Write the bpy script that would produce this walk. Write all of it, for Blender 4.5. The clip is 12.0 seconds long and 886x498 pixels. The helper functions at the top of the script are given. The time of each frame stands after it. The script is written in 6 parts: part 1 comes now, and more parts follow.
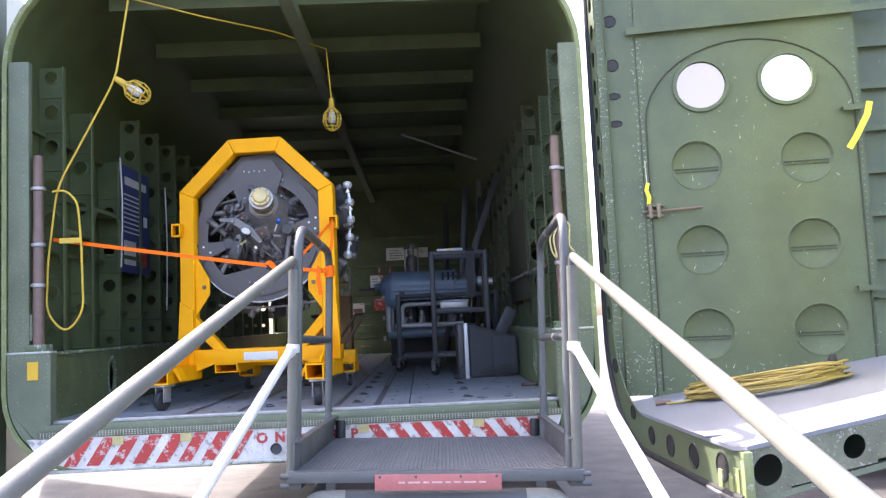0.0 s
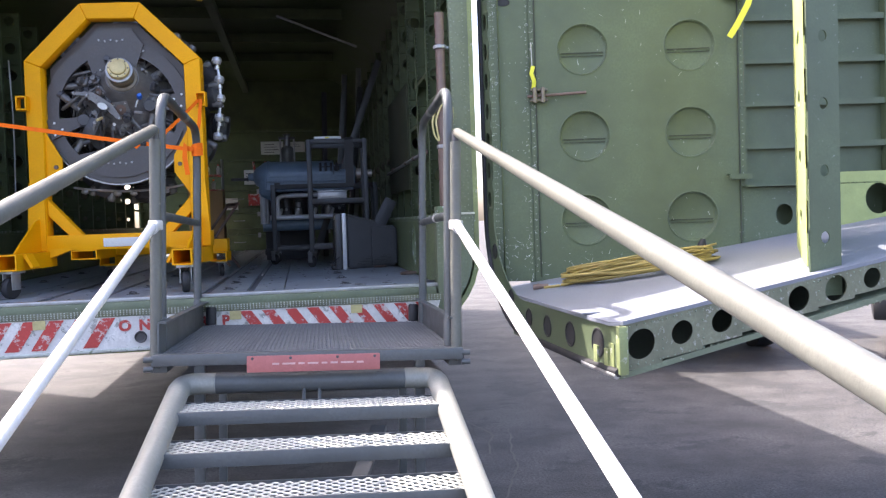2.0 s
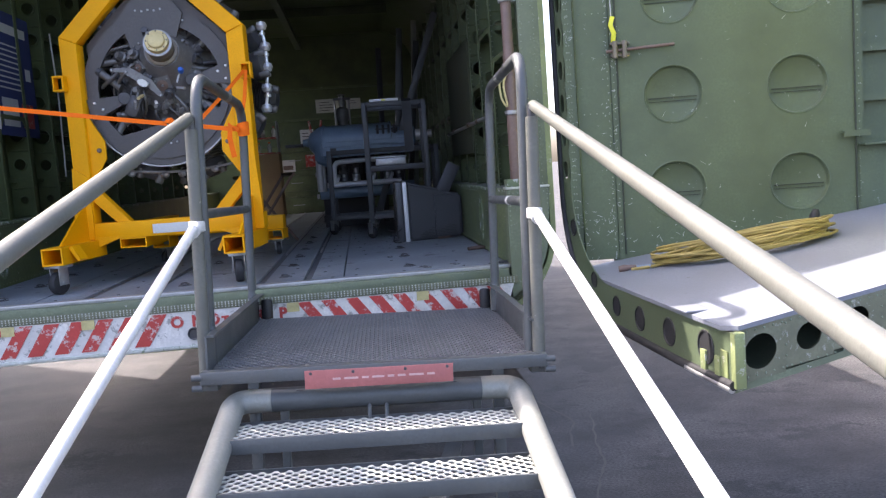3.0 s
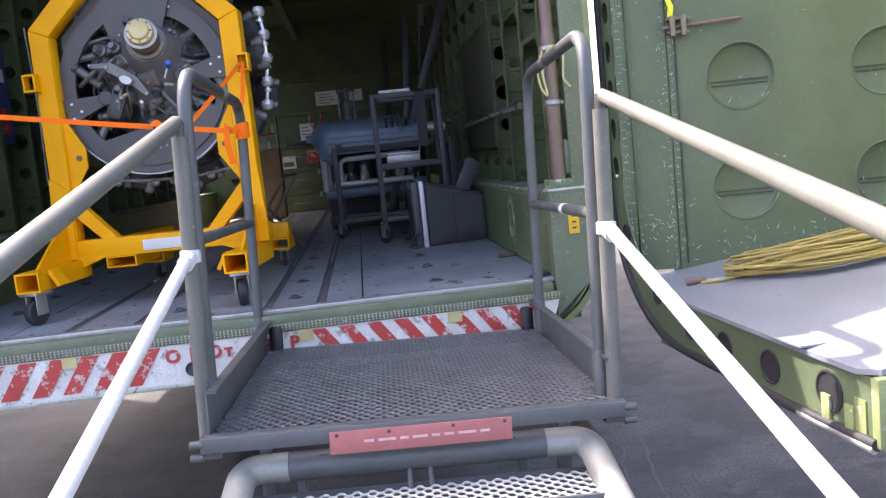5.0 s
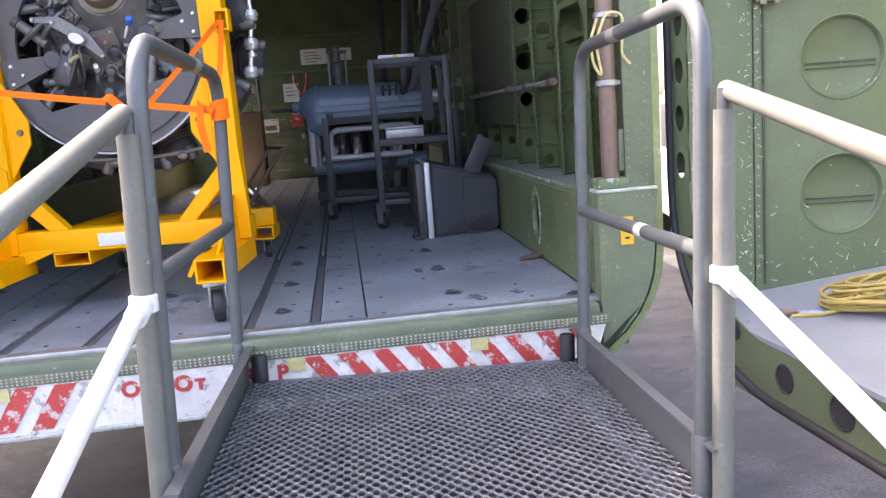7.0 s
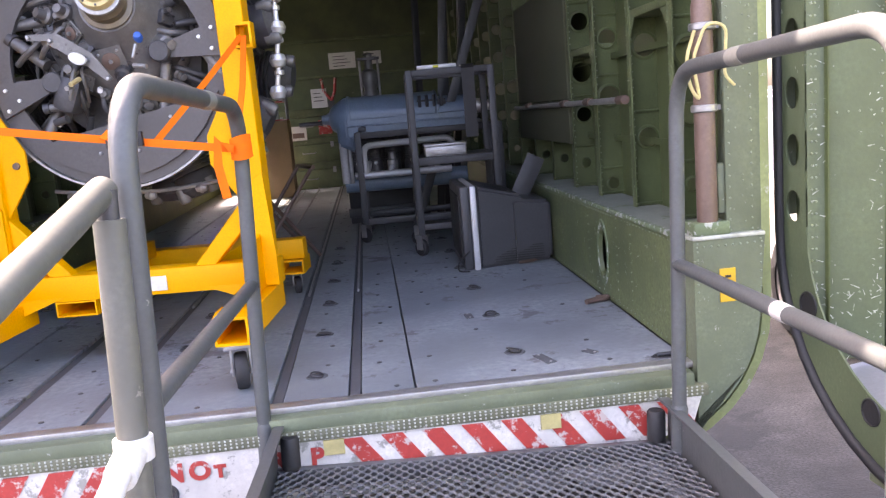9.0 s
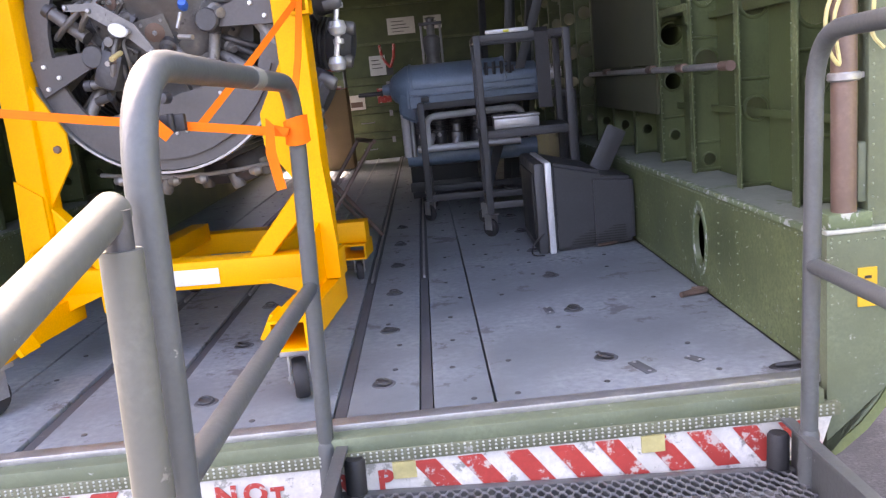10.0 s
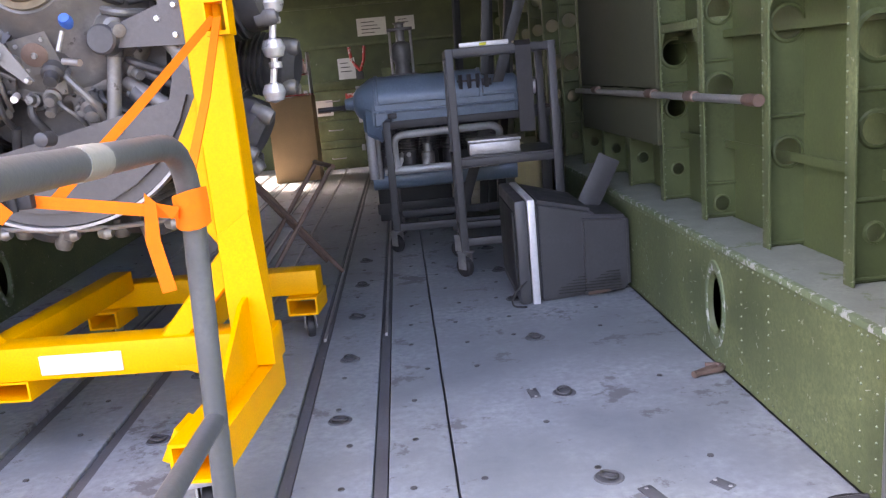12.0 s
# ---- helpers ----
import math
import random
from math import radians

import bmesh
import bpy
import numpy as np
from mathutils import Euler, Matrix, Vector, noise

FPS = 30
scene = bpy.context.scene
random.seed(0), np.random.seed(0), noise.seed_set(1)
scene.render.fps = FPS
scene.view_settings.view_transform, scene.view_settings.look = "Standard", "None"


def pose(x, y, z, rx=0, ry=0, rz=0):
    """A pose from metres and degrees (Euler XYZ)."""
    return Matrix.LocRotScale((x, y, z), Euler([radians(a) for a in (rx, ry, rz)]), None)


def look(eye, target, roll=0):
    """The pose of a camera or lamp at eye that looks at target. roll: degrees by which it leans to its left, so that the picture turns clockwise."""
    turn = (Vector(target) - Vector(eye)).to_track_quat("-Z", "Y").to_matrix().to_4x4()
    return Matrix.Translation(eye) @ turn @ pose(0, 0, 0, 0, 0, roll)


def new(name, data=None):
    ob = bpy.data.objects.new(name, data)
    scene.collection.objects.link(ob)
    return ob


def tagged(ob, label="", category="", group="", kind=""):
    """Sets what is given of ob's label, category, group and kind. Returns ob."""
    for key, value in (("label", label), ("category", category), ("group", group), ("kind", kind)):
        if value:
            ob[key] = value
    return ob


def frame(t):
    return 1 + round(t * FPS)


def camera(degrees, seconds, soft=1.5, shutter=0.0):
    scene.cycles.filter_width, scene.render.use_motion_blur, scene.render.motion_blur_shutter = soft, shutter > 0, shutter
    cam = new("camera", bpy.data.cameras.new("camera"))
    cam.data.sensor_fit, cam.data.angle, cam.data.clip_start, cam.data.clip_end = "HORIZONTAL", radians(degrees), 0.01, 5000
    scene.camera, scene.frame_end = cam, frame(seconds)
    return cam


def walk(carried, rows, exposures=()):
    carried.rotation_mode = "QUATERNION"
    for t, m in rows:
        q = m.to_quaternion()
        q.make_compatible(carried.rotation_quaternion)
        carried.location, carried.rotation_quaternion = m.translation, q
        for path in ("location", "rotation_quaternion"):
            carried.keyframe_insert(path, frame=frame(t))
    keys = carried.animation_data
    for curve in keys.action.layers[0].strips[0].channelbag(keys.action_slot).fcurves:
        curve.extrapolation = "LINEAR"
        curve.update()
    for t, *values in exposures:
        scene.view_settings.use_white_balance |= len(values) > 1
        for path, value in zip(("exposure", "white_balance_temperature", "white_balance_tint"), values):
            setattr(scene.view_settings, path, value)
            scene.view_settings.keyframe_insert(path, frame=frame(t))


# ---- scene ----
cam = camera(57.2, 12.0, 1.3)
PATH = [
    (0, (0.531, 0.152, 1.467), (0.354, 2.136, 1.64), -2.6),
    (0.5, (0.558, 0.171, 1.478), (0.462, 2.163, 1.626), -2.6),
    (1, (0.54, 0.207, 1.416), (0.448, 2.201, 1.544), -3.0),
    (1.5, (0.498, 0.23, 1.353), (0.517, 2.23, 1.368), -1.4),
    (2, (0.514, 0.305, 1.357), (0.625, 2.3, 1.284), -2.0),
    (2.5, (0.517, 0.61, 1.445), (0.518, 2.609, 1.368), -6.4),
    (3, (0.486, 0.729, 1.518), (0.441, 2.718, 1.317), -4.2),
    (3.2, (0.417, 0.745, 1.515), (0.317, 2.732, 1.314), -4.4),
    (4.8, (0.351, 1.233, 1.575), (0.352, 3.218, 1.328), -5.5),
    (5, (0.337, 1.277, 1.587), (0.29, 3.263, 1.357), -5.8),
    (5.5, (0.251, 1.416, 1.593), (0.123, 3.4, 1.373), -4.2),
    (6, (0.161, 1.545, 1.711), (0.206, 3.531, 1.484), -3.4),
    (6.5, (0.181, 1.67, 1.705), (0.3, 3.646, 1.421), -6.0),
    (6.7, (0.19, 1.801, 1.697), (0.187, 3.777, 1.392), -4.4),
    (8.3, (0.036, 2.199, 1.837), (0.061, 4.164, 1.462), -3.4),
    (8.5, (0.021, 2.268, 1.842), (0.071, 4.234, 1.48), -3.6),
    (9, (0.083, 2.441, 1.82), (0.014, 4.411, 1.484), -4.9),
    (9.5, (0.074, 2.547, 1.861), (-0.062, 4.502, 1.461), -5.0),
    (10, (0.007, 2.762, 1.849), (-0.208, 4.709, 1.443), -5.8),
    (10.5, (-0.005, 2.867, 1.922), (-0.054, 4.811, 1.455), -2.7),
    (10.8, (-0.003, 2.994, 1.933), (-0.025, 4.942, 1.48), -3.9),
    (11, (0.007, 3.053, 1.94), (-0.152, 5.011, 1.562), -5.5),
    (11.5, (0.063, 3.213, 1.956), (-0.115, 5.154, 1.51), -4.2),
    (12, (0.006, 3.329, 1.951), (-0.151, 5.277, 1.529), -5.3),
]

EXPO = [(0.0, 3.09, 6700, 21), (1.0, 3.05, 6700, 20), (1.6, 2.77, 6600, 19), (3.0, 2.49, 6600, 19), (5.2, 2.85, 6800, 22), (6.2, 3.17, 7000, 23), (8.5, 3.51, 7600, 26), (9.5, 3.59, 7800, 29), (10.4, 3.75, 7800, 26), (12.0, 4.07, 7900, 27)]
walk(cam, [(t, look(eye, target, roll)) for t, eye, target, roll in PATH], EXPO)

# ---- daylight ----
SUN = Vector((-0.70, 0.40, 1.0)).normalized()
world = bpy.data.worlds.new("sky")
scene.world = world
world.use_nodes = True
wn = world.node_tree.nodes
sky = wn.new("ShaderNodeTexSky")
sky.sky_type, sky.sun_disc = "NISHITA", False
sky.air_density, sky.dust_density, sky.ozone_density = 0.8, 4.0, 1.0
sky.sun_elevation = math.asin(SUN.z)
sky.sun_rotation = math.atan2(SUN.x, SUN.y)
world.node_tree.links.new(sky.outputs[0], wn["Background"].inputs[0])
wn["Background"].inputs[1].default_value = 0.15
sun = new("sun", bpy.data.lights.new("sun", "SUN"))
sun.data.energy, sun.data.angle, sun.data.color = 2.3, radians(0.5), (1.0, 0.95, 0.87)
sun.matrix_world = look(SUN * 30, (0, 0, 0))

# ---- materials ----
def material(name, rgb, rough=0.5, metal=0.0, vary=0.25, scale=6.0, grain=90.0, bump=0.15, wear=None, wear_amount=0.5, wear_scale=14.0,
             second=None, spread=0.0, stretch=(1, 1, 1), speck=0.85):
    """Paint or metal with stains at one scale, grain at another, chips of the wear colour and relief."""
    m = bpy.data.materials.new(name)
    m.use_nodes = True
    n, li = m.node_tree.nodes, m.node_tree.links
    b = n["Principled BSDF"]
    co = n.new("ShaderNodeTexCoord")
    mp = n.new("ShaderNodeMapping")
    mp.inputs["Scale"].default_value = stretch
    li.new(co.outputs["Object"], mp.inputs[0])

    def noise_tex(sc, detail=6.0, rough_=0.6):
        t = n.new("ShaderNodeTexNoise")
        t.inputs["Scale"].default_value, t.inputs["Detail"].default_value, t.inputs["Roughness"].default_value = sc, detail, rough_
        li.new(mp.outputs[0], t.inputs["Vector"])
        return t.outputs["Fac"]

    def ramp(fac, a, b_):
        r = n.new("ShaderNodeMapRange")
        r.inputs["From Min"].default_value, r.inputs["From Max"].default_value = a, b_
        li.new(fac, r.inputs["Value"])
        return r.outputs[0]

    def mix(fac, a, b_):
        x = n.new("ShaderNodeMix")
        x.data_type = "RGBA"
        for sock, v in ((x.inputs[0], fac), (x.inputs[6], a), (x.inputs[7], b_)):
            if isinstance(v, (tuple, list)):
                sock.default_value = (*v, 1)
            elif isinstance(v, (int, float)):
                sock.default_value = v
            else:
                li.new(v, sock)
        return x.outputs[2]

    big, fine = noise_tex(scale), noise_tex(grain, 3.0)
    dark = tuple(c * (1 - vary) for c in rgb)
    lite = tuple(min(1, c * (1 + vary * 0.8)) for c in (second or rgb))
    col = mix(ramp(big, 0.35, 0.65), dark, lite)
    col = mix(ramp(fine, 0.3, 0.75), col, tuple(c * speck for c in rgb))
    if spread:
        info = n.new("ShaderNodeObjectInfo")
        hs = n.new("ShaderNodeHueSaturation")
        li.new(ramp(info.outputs["Random"], 0, 1), hs.inputs["Value"])
        n[hs.name].inputs["Fac"].default_value = spread
        li.new(col, hs.inputs["Color"])
        col = hs.outputs[0]
    ro = ramp(big, 0.2, 0.8)
    rr = n.new("ShaderNodeMapRange")
    rr.inputs["To Min"].default_value, rr.inputs["To Max"].default_value = max(0.03, rough - 0.1), min(1, rough + 0.12)
    li.new(ro, rr.inputs["Value"])
    if wear:
        w = n.new("ShaderNodeMath")
        w.operation = "MULTIPLY"
        li.new(ramp(noise_tex(wear_scale, 9.0, 0.72), 0.70 - 0.18 * wear_amount, 0.74 - 0.18 * wear_amount), w.inputs[0])
        w.inputs[1].default_value = 0.85
        col = mix(w.outputs[0], col, wear)
    li.new(col, b.inputs["Base Color"])
    li.new(rr.outputs[0], b.inputs["Roughness"])
    b.inputs["Metallic"].default_value = metal
    if bump:
        bp = n.new("ShaderNodeBump")
        bp.inputs["Strength"].default_value, bp.inputs["Distance"].default_value = bump, 0.004
        li.new(fine, bp.inputs["Height"])
        li.new(bp.outputs[0], b.inputs["Normal"])
    return m


GREEN = material("aged green paint", (0.088, 0.118, 0.050), 0.55, vary=0.36, scale=4.0, wear=(0.30, 0.32, 0.24), wear_amount=0.40, wear_scale=22, second=(0.135, 0.165, 0.075))
GREEN_D = material("interior green paint", (0.078, 0.104, 0.040), 0.5, vary=0.42, scale=3.5, wear=(0.33, 0.34, 0.26), wear_amount=0.2, wear_scale=18)
WORN = material("green paint worn to metal", (0.13, 0.175, 0.095), 0.55, 0.1, vary=0.3, scale=6, wear=(0.42, 0.44, 0.42), wear_amount=0.95, wear_scale=26)
DUST = material("dusty green ledge", (0.20, 0.225, 0.185), 0.8, vary=0.25, scale=8, wear=(0.11, 0.15, 0.07), wear_amount=0.6, wear_scale=10)
DOORG = material("weathered green-grey door paint", (0.098, 0.128, 0.070), 0.5, vary=0.3, scale=2.4, wear=(0.40, 0.42, 0.38), wear_amount=0.34, wear_scale=24)
GREEN_P = material("pale green primer", (0.40, 0.46, 0.17), 0.6, vary=0.25, scale=4, wear=(0.14, 0.19, 0.08), wear_amount=0.35, wear_scale=8)
PRIMER_D = material("dull primer green", (0.24, 0.28, 0.12), 0.6, vary=0.3, scale=9, wear=(0.42, 0.42, 0.36), wear_amount=0.6, wear_scale=30)
FRONT_P = material("olive paint rubbed to metal", (0.165, 0.175, 0.115), 0.55, 0.1, vary=0.35, scale=9, wear=(0.36, 0.36, 0.32), wear_amount=0.62, wear_scale=34)
GREEN_X = material("outer olive paint", (0.15, 0.18, 0.115), 0.6, vary=0.3, scale=5, wear=(0.45, 0.45, 0.42), wear_amount=0.36, wear_scale=34)
CHIP = material("chipped edge metal", (0.50, 0.52, 0.47), 0.5, 0.3, vary=0.35, scale=20, wear=(0.12, 0.17, 0.08), wear_amount=0.75, wear_scale=30)
FLOOR = material("grey deck paint", (0.222, 0.252, 0.278), 0.5, vary=0.26, scale=2.6, grain=40, bump=0.25, wear=(0.115, 0.115, 0.12), wear_amount=0.70, wear_scale=5.5, second=(0.275, 0.305, 0.328))
FLOOR_D = material("worn dark deck paint", (0.10, 0.105, 0.115), 0.6, vary=0.3, scale=5, wear=(0.28, 0.28, 0.27), wear_amount=0.3, wear_scale=9)
DECK = material("pale grey ramp paint", (0.205, 0.22, 0.25), 0.55, vary=0.18, scale=4, wear=(0.11, 0.115, 0.12), wear_amount=0.25)
YELLOW = material("yellow enamel", (0.96, 0.42, 0.0), 0.5, vary=0.07, scale=5, grain=160, bump=0.05, wear=(0.22, 0.13, 0.03), wear_amount=0.06, wear_scale=16)
STAIR = material("dark grey enamel", (0.090, 0.098, 0.100), 0.42, vary=0.15, scale=8, wear=(0.32, 0.32, 0.30), wear_amount=0.14, wear_scale=24)
HANDRAIL = material("dull handrail paint", (0.140, 0.143, 0.124), 0.5, 0.1, vary=0.16, scale=9, wear=(0.27, 0.26, 0.23), wear_amount=0.3, wear_scale=26)
RAIL = material("galvanised pipe", (0.29, 0.295, 0.265), 0.5, 0.2, vary=0.12, scale=12, wear=(0.35, 0.34, 0.30), wear_amount=0.2, wear_scale=30)
# white for tape and clamps; on the lower rails it paints in sunlight
WHITE_SUNLIT = material("white tape and sunlit pipe white", (0.66, 0.66, 0.64), 0.45, vary=0.1, scale=12, wear=(0.35, 0.35, 0.33), wear_amount=0.25, wear_scale=28)
GRATE = material("expanded metal, grey", (0.15, 0.157, 0.165), 0.5, 0.2, vary=0.2, scale=8)
TREAD = material("expanded metal, galvanised", (0.56, 0.56, 0.50), 0.5, 0.3, vary=0.2, scale=8)
WHITE = material("white paint, scuffed", (0.68, 0.66, 0.62), 0.55, vary=0.24, scale=7, wear=(0.26, 0.26, 0.23), wear_amount=0.8, wear_scale=15)
RED = material("red paint, scuffed", (0.50, 0.055, 0.045), 0.55, vary=0.15, scale=6, wear=(0.56, 0.52, 0.48), wear_amount=0.9, wear_scale=20)
RIVET = material("painted rivet", (0.21, 0.25, 0.17), 0.5, vary=0.4, scale=30, wear=(0.5, 0.5, 0.46), wear_amount=0.5, wear_scale=40)
CREAM = material("cream tape", (0.55, 0.48, 0.22), 0.6, vary=0.3, scale=20)
SIGN_INK = material("faded pale lettering", (0.62, 0.40, 0.38), 0.6)
SIGN = material("faded red sign", (0.42, 0.14, 0.13), 0.6, vary=0.15, scale=10)
ALU = material("dull aluminium", (0.42, 0.42, 0.42), 0.45, 0.7, vary=0.25, scale=14)
CHROME = material("bright metal", (0.74, 0.74, 0.74), 0.3, 0.55, vary=0.12, scale=14)
STEEL_D = material("engine dark grey", (0.075, 0.075, 0.08), 0.42, 0.25, vary=0.35, scale=12, wear=(0.25, 0.25, 0.24), wear_amount=0.2, wear_scale=25)
PLATE = material("mounting plate grey", (0.098, 0.092, 0.090), 0.5, 0.1, vary=0.15, scale=6)
ENGINE_G = material("engine case grey", (0.175, 0.17, 0.165), 0.42, 0.3, vary=0.35, scale=14, wear=(0.05, 0.045, 0.04), wear_amount=0.35, wear_scale=16)
SHAFT = material("oily brown housing", (0.20, 0.17, 0.125), 0.45, 0.3, vary=0.3, scale=16)
BRASS = material("yellowed hub cap", (0.62, 0.50, 0.24), 0.4, 0.2, vary=0.1, scale=15)
BLUE = material("blue grey enamel", (0.185, 0.26, 0.35), 0.36, 0.1, vary=0.15, scale=8, wear=(0.05, 0.06, 0.07), wear_amount=0.15)
# rubber, and also the painted dark of holes and under the platform
BLACK = material("black rubber and painted dark", (0.022, 0.022, 0.024), 0.6, vary=0.3, scale=20)
CHAR = material("charcoal plastic", (0.055, 0.057, 0.062), 0.45, vary=0.1, scale=10, bump=0.08)
SILVER = material("silver plastic trim", (0.62, 0.63, 0.64), 0.35, 0.2, vary=0.06)
RACK = material("painted angle iron", (0.060, 0.062, 0.066), 0.5, 0.2, vary=0.2, scale=10)
ORANGE = material("orange webbing", (0.95, 0.165, 0.006), 0.75, vary=0.1, scale=30, grain=400)
CORD = material("yellow cable", (0.62, 0.42, 0.04), 0.5, vary=0.12, scale=20)
ROPE = material("tan yellow cord", (0.35, 0.265, 0.075), 0.65, vary=0.3, scale=12)
RUST = material("brown oxide tube", (0.175, 0.118, 0.095), 0.5, 0.2, vary=0.25, scale=10)
TAG = material("yellow plastic tag", (0.75, 0.72, 0.05), 0.5, vary=0.1)
for m_ in (YELLOW, ORANGE):
    m_.node_tree.nodes["Principled BSDF"].inputs["Specular IOR Level"].default_value = 0.22
SEAM = material("dark seam", (0.045, 0.055, 0.036), 0.7, vary=0.3, scale=12)
PAPER = material("white paper", (0.7, 0.7, 0.66), 0.8, vary=0.06)
BANNER = material("blue banner cloth", (0.045, 0.06, 0.17), 0.8, vary=0.2, scale=4)
CARD = material("tan cardboard", (0.42, 0.27, 0.14), 0.8, vary=0.12)
TARMAC = material("grey weathered tarmac", (0.064, 0.062, 0.061), 0.85, vary=0.45, scale=2.2, grain=75, speck=0.4, bump=0.9, wear=(0.036, 0.036, 0.037), wear_amount=0.85, wear_scale=1.9, second=(0.098, 0.095, 0.092), stretch=(0.9, 1.15, 1))
CRACK = material("dirt in a crack", (0.10, 0.095, 0.085), 0.9)
LABEL = material("amber label", (0.75, 0.45, 0.03), 0.5, vary=0.08)
INK = material("black ink", (0.02, 0.02, 0.02), 0.6, vary=0.1)
WHITEBODY = material("white car paint", (0.78, 0.78, 0.78), 0.25, vary=0.03)

GLASS = bpy.data.materials.new("clear glass")
GLASS.use_nodes = True
gb = GLASS.node_tree.nodes["Principled BSDF"]
gb.inputs["Base Color"].default_value = (0.62, 0.68, 0.74, 1)
gb.inputs["Transmission Weight"].default_value, gb.inputs["Roughness"].default_value, gb.inputs["IOR"].default_value = 1.0, 0.05, 1.1
MILK = bpy.data.materials.new("clouded acrylic")
MILK.use_nodes = True
gb = MILK.node_tree.nodes["Principled BSDF"]
gb.inputs["Base Color"].default_value = (0.34, 0.29, 0.25, 1)
gb.inputs["Transmission Weight"].default_value, gb.inputs["Roughness"].default_value, gb.inputs["IOR"].default_value = 0.9, 0.75, 1.05


# ---- mesh helpers ----
def thing(name, m, label, category, group="", kind=""):
    ob = new(name)
    ob.matrix_world = m
    return tagged(ob, label, category, group, kind)


def mesh_of(name, bm, mat, smooth=False):
    me = bpy.data.meshes.new(name)
    bmesh.ops.recalc_face_normals(bm, faces=bm.faces)
    bm.to_mesh(me)
    bm.free()
    me.materials.append(mat)
    if smooth:
        for p in me.polygons:
            p.use_smooth = True
        me.set_sharp_from_angle(angle=radians(38))
    return me


def part(name, bm, mat, parent, label="", smooth=True, m=None):
    ob = new(name, mesh_of(name, bm, mat, smooth))
    ob.parent = parent
    if m is not None:
        ob.matrix_basis = m
    return tagged(ob, label)


def setting(name, bm, mat, m=Matrix(), label="", category="", kind="structure", smooth=False):
    ob = new(name, mesh_of(name, bm, mat, smooth))
    ob.matrix_world = m
    return tagged(ob, label, category, "", kind)


def box(bm, x0, x1, y0, y1, z0, z1, bevel=0.0, m=None):
    r = bmesh.ops.create_cube(bm, size=1)
    vs = r["verts"]
    for v in vs:
        v.co = Vector((x0 + (v.co.x + 0.5) * (x1 - x0), y0 + (v.co.y + 0.5) * (y1 - y0), z0 + (v.co.z + 0.5) * (z1 - z0)))
        if m is not None:
            v.co = m @ v.co
    if bevel:
        es = list({e for v in vs for e in v.link_edges})
        bmesh.ops.bevel(bm, geom=es, offset=bevel, segments=2, affect="EDGES", profile=0.5)
    return bm


def bx(*a, **k):
    return box(bmesh.new(), *a, **k)


def hollow(x0, x1, y0, y1, z0, z1, t=0.008):
    """A square tube along y, open at both ends."""
    bm = bmesh.new()
    rings = []
    for y in (y0, y1):
        for q in (0, t):
            rings.append([bm.verts.new((x, y, z)) for x, z in ((x0 + q, z0 + q), (x1 - q, z0 + q), (x1 - q, z1 - q), (x0 + q, z1 - q))])
    for a, b in ((0, 1), (1, 3), (3, 2), (2, 0)):
        for i in range(4):
            bm.faces.new((rings[a][i], rings[a][(i + 1) % 4], rings[b][(i + 1) % 4], rings[b][i]))
    return bm


def frame_at(a, b):
    d = Vector(b) - Vector(a)
    return Matrix.Translation(a) @ d.to_track_quat("Z", "Y").to_matrix().to_4x4(), d.length


def lathe(bm, profile, n=20, m=Matrix()):
    """profile: rows of (radius, height) turned round z."""
    rings = []
    for r, z in profile:
        rings.append([bm.verts.new(m @ Vector((r * math.cos(2 * math.pi * i / n), r * math.sin(2 * math.pi * i / n), z))) for i in range(n)] if r > 1e-6 else [bm.verts.new(m @ Vector((0, 0, z)))])
    for a, b in zip(rings, rings[1:]):
        for i in range(n):
            j = (i + 1) % n
            if len(a) == 1 and len(b) > 1:
                bm.faces.new((a[0], b[i], b[j]))
            elif len(b) == 1 and len(a) > 1:
                bm.faces.new((a[i], a[j], b[0]))
            elif len(a) > 1:
                bm.faces.new((a[i], a[j], b[j], b[i]))
    return bm


def rod(bm, a, b, r, n=14, cap=True):
    m, ln = frame_at(a, b)
    return lathe(bm, [(0, 0), (r, 0), (r, ln), (0, ln)] if cap else [(r, 0), (r, ln)], n, m)


def smooth_path(pts, radius=0.08, steps=6):
    """Polyline with rounded corners."""
    pts = [Vector(p) for p in pts]
    out = [pts[0]]
    for a, p, b in zip(pts, pts[1:], pts[2:]):
        r = min(radius, (a - p).length * 0.48, (b - p).length * 0.48)
        s, e = p + (a - p).normalized() * r, p + (b - p).normalized() * r
        for i in range(steps + 1):
            t = i / steps
            out.append(s * (1 - t) ** 2 + p * 2 * t * (1 - t) + e * t * t)
    return out + [pts[-1]]


def pipe(bm, pts, r, n=12, cap=True):
    pts = [Vector(p) for p in pts]
    rings, up = [], None
    for i, p in enumerate(pts):
        d = (pts[min(i + 1, len(pts) - 1)] - pts[max(i - 1, 0)]).normalized()
        if up is None:
            up = d.orthogonal().normalized()
        up = (up - d * up.dot(d)).normalized()
        s = d.cross(up)
        rings.append([bm.verts.new(p + (up * math.cos(2 * math.pi * k / n) + s * math.sin(2 * math.pi * k / n)) * r) for k in range(n)])
    for a, b in zip(rings, rings[1:]):
        for k in range(n):
            bm.faces.new((a[k], a[(k + 1) % n], b[(k + 1) % n], b[k]))
    if cap:
        bm.faces.new(rings[0][::-1])
        bm.faces.new(rings[-1])
    return bm


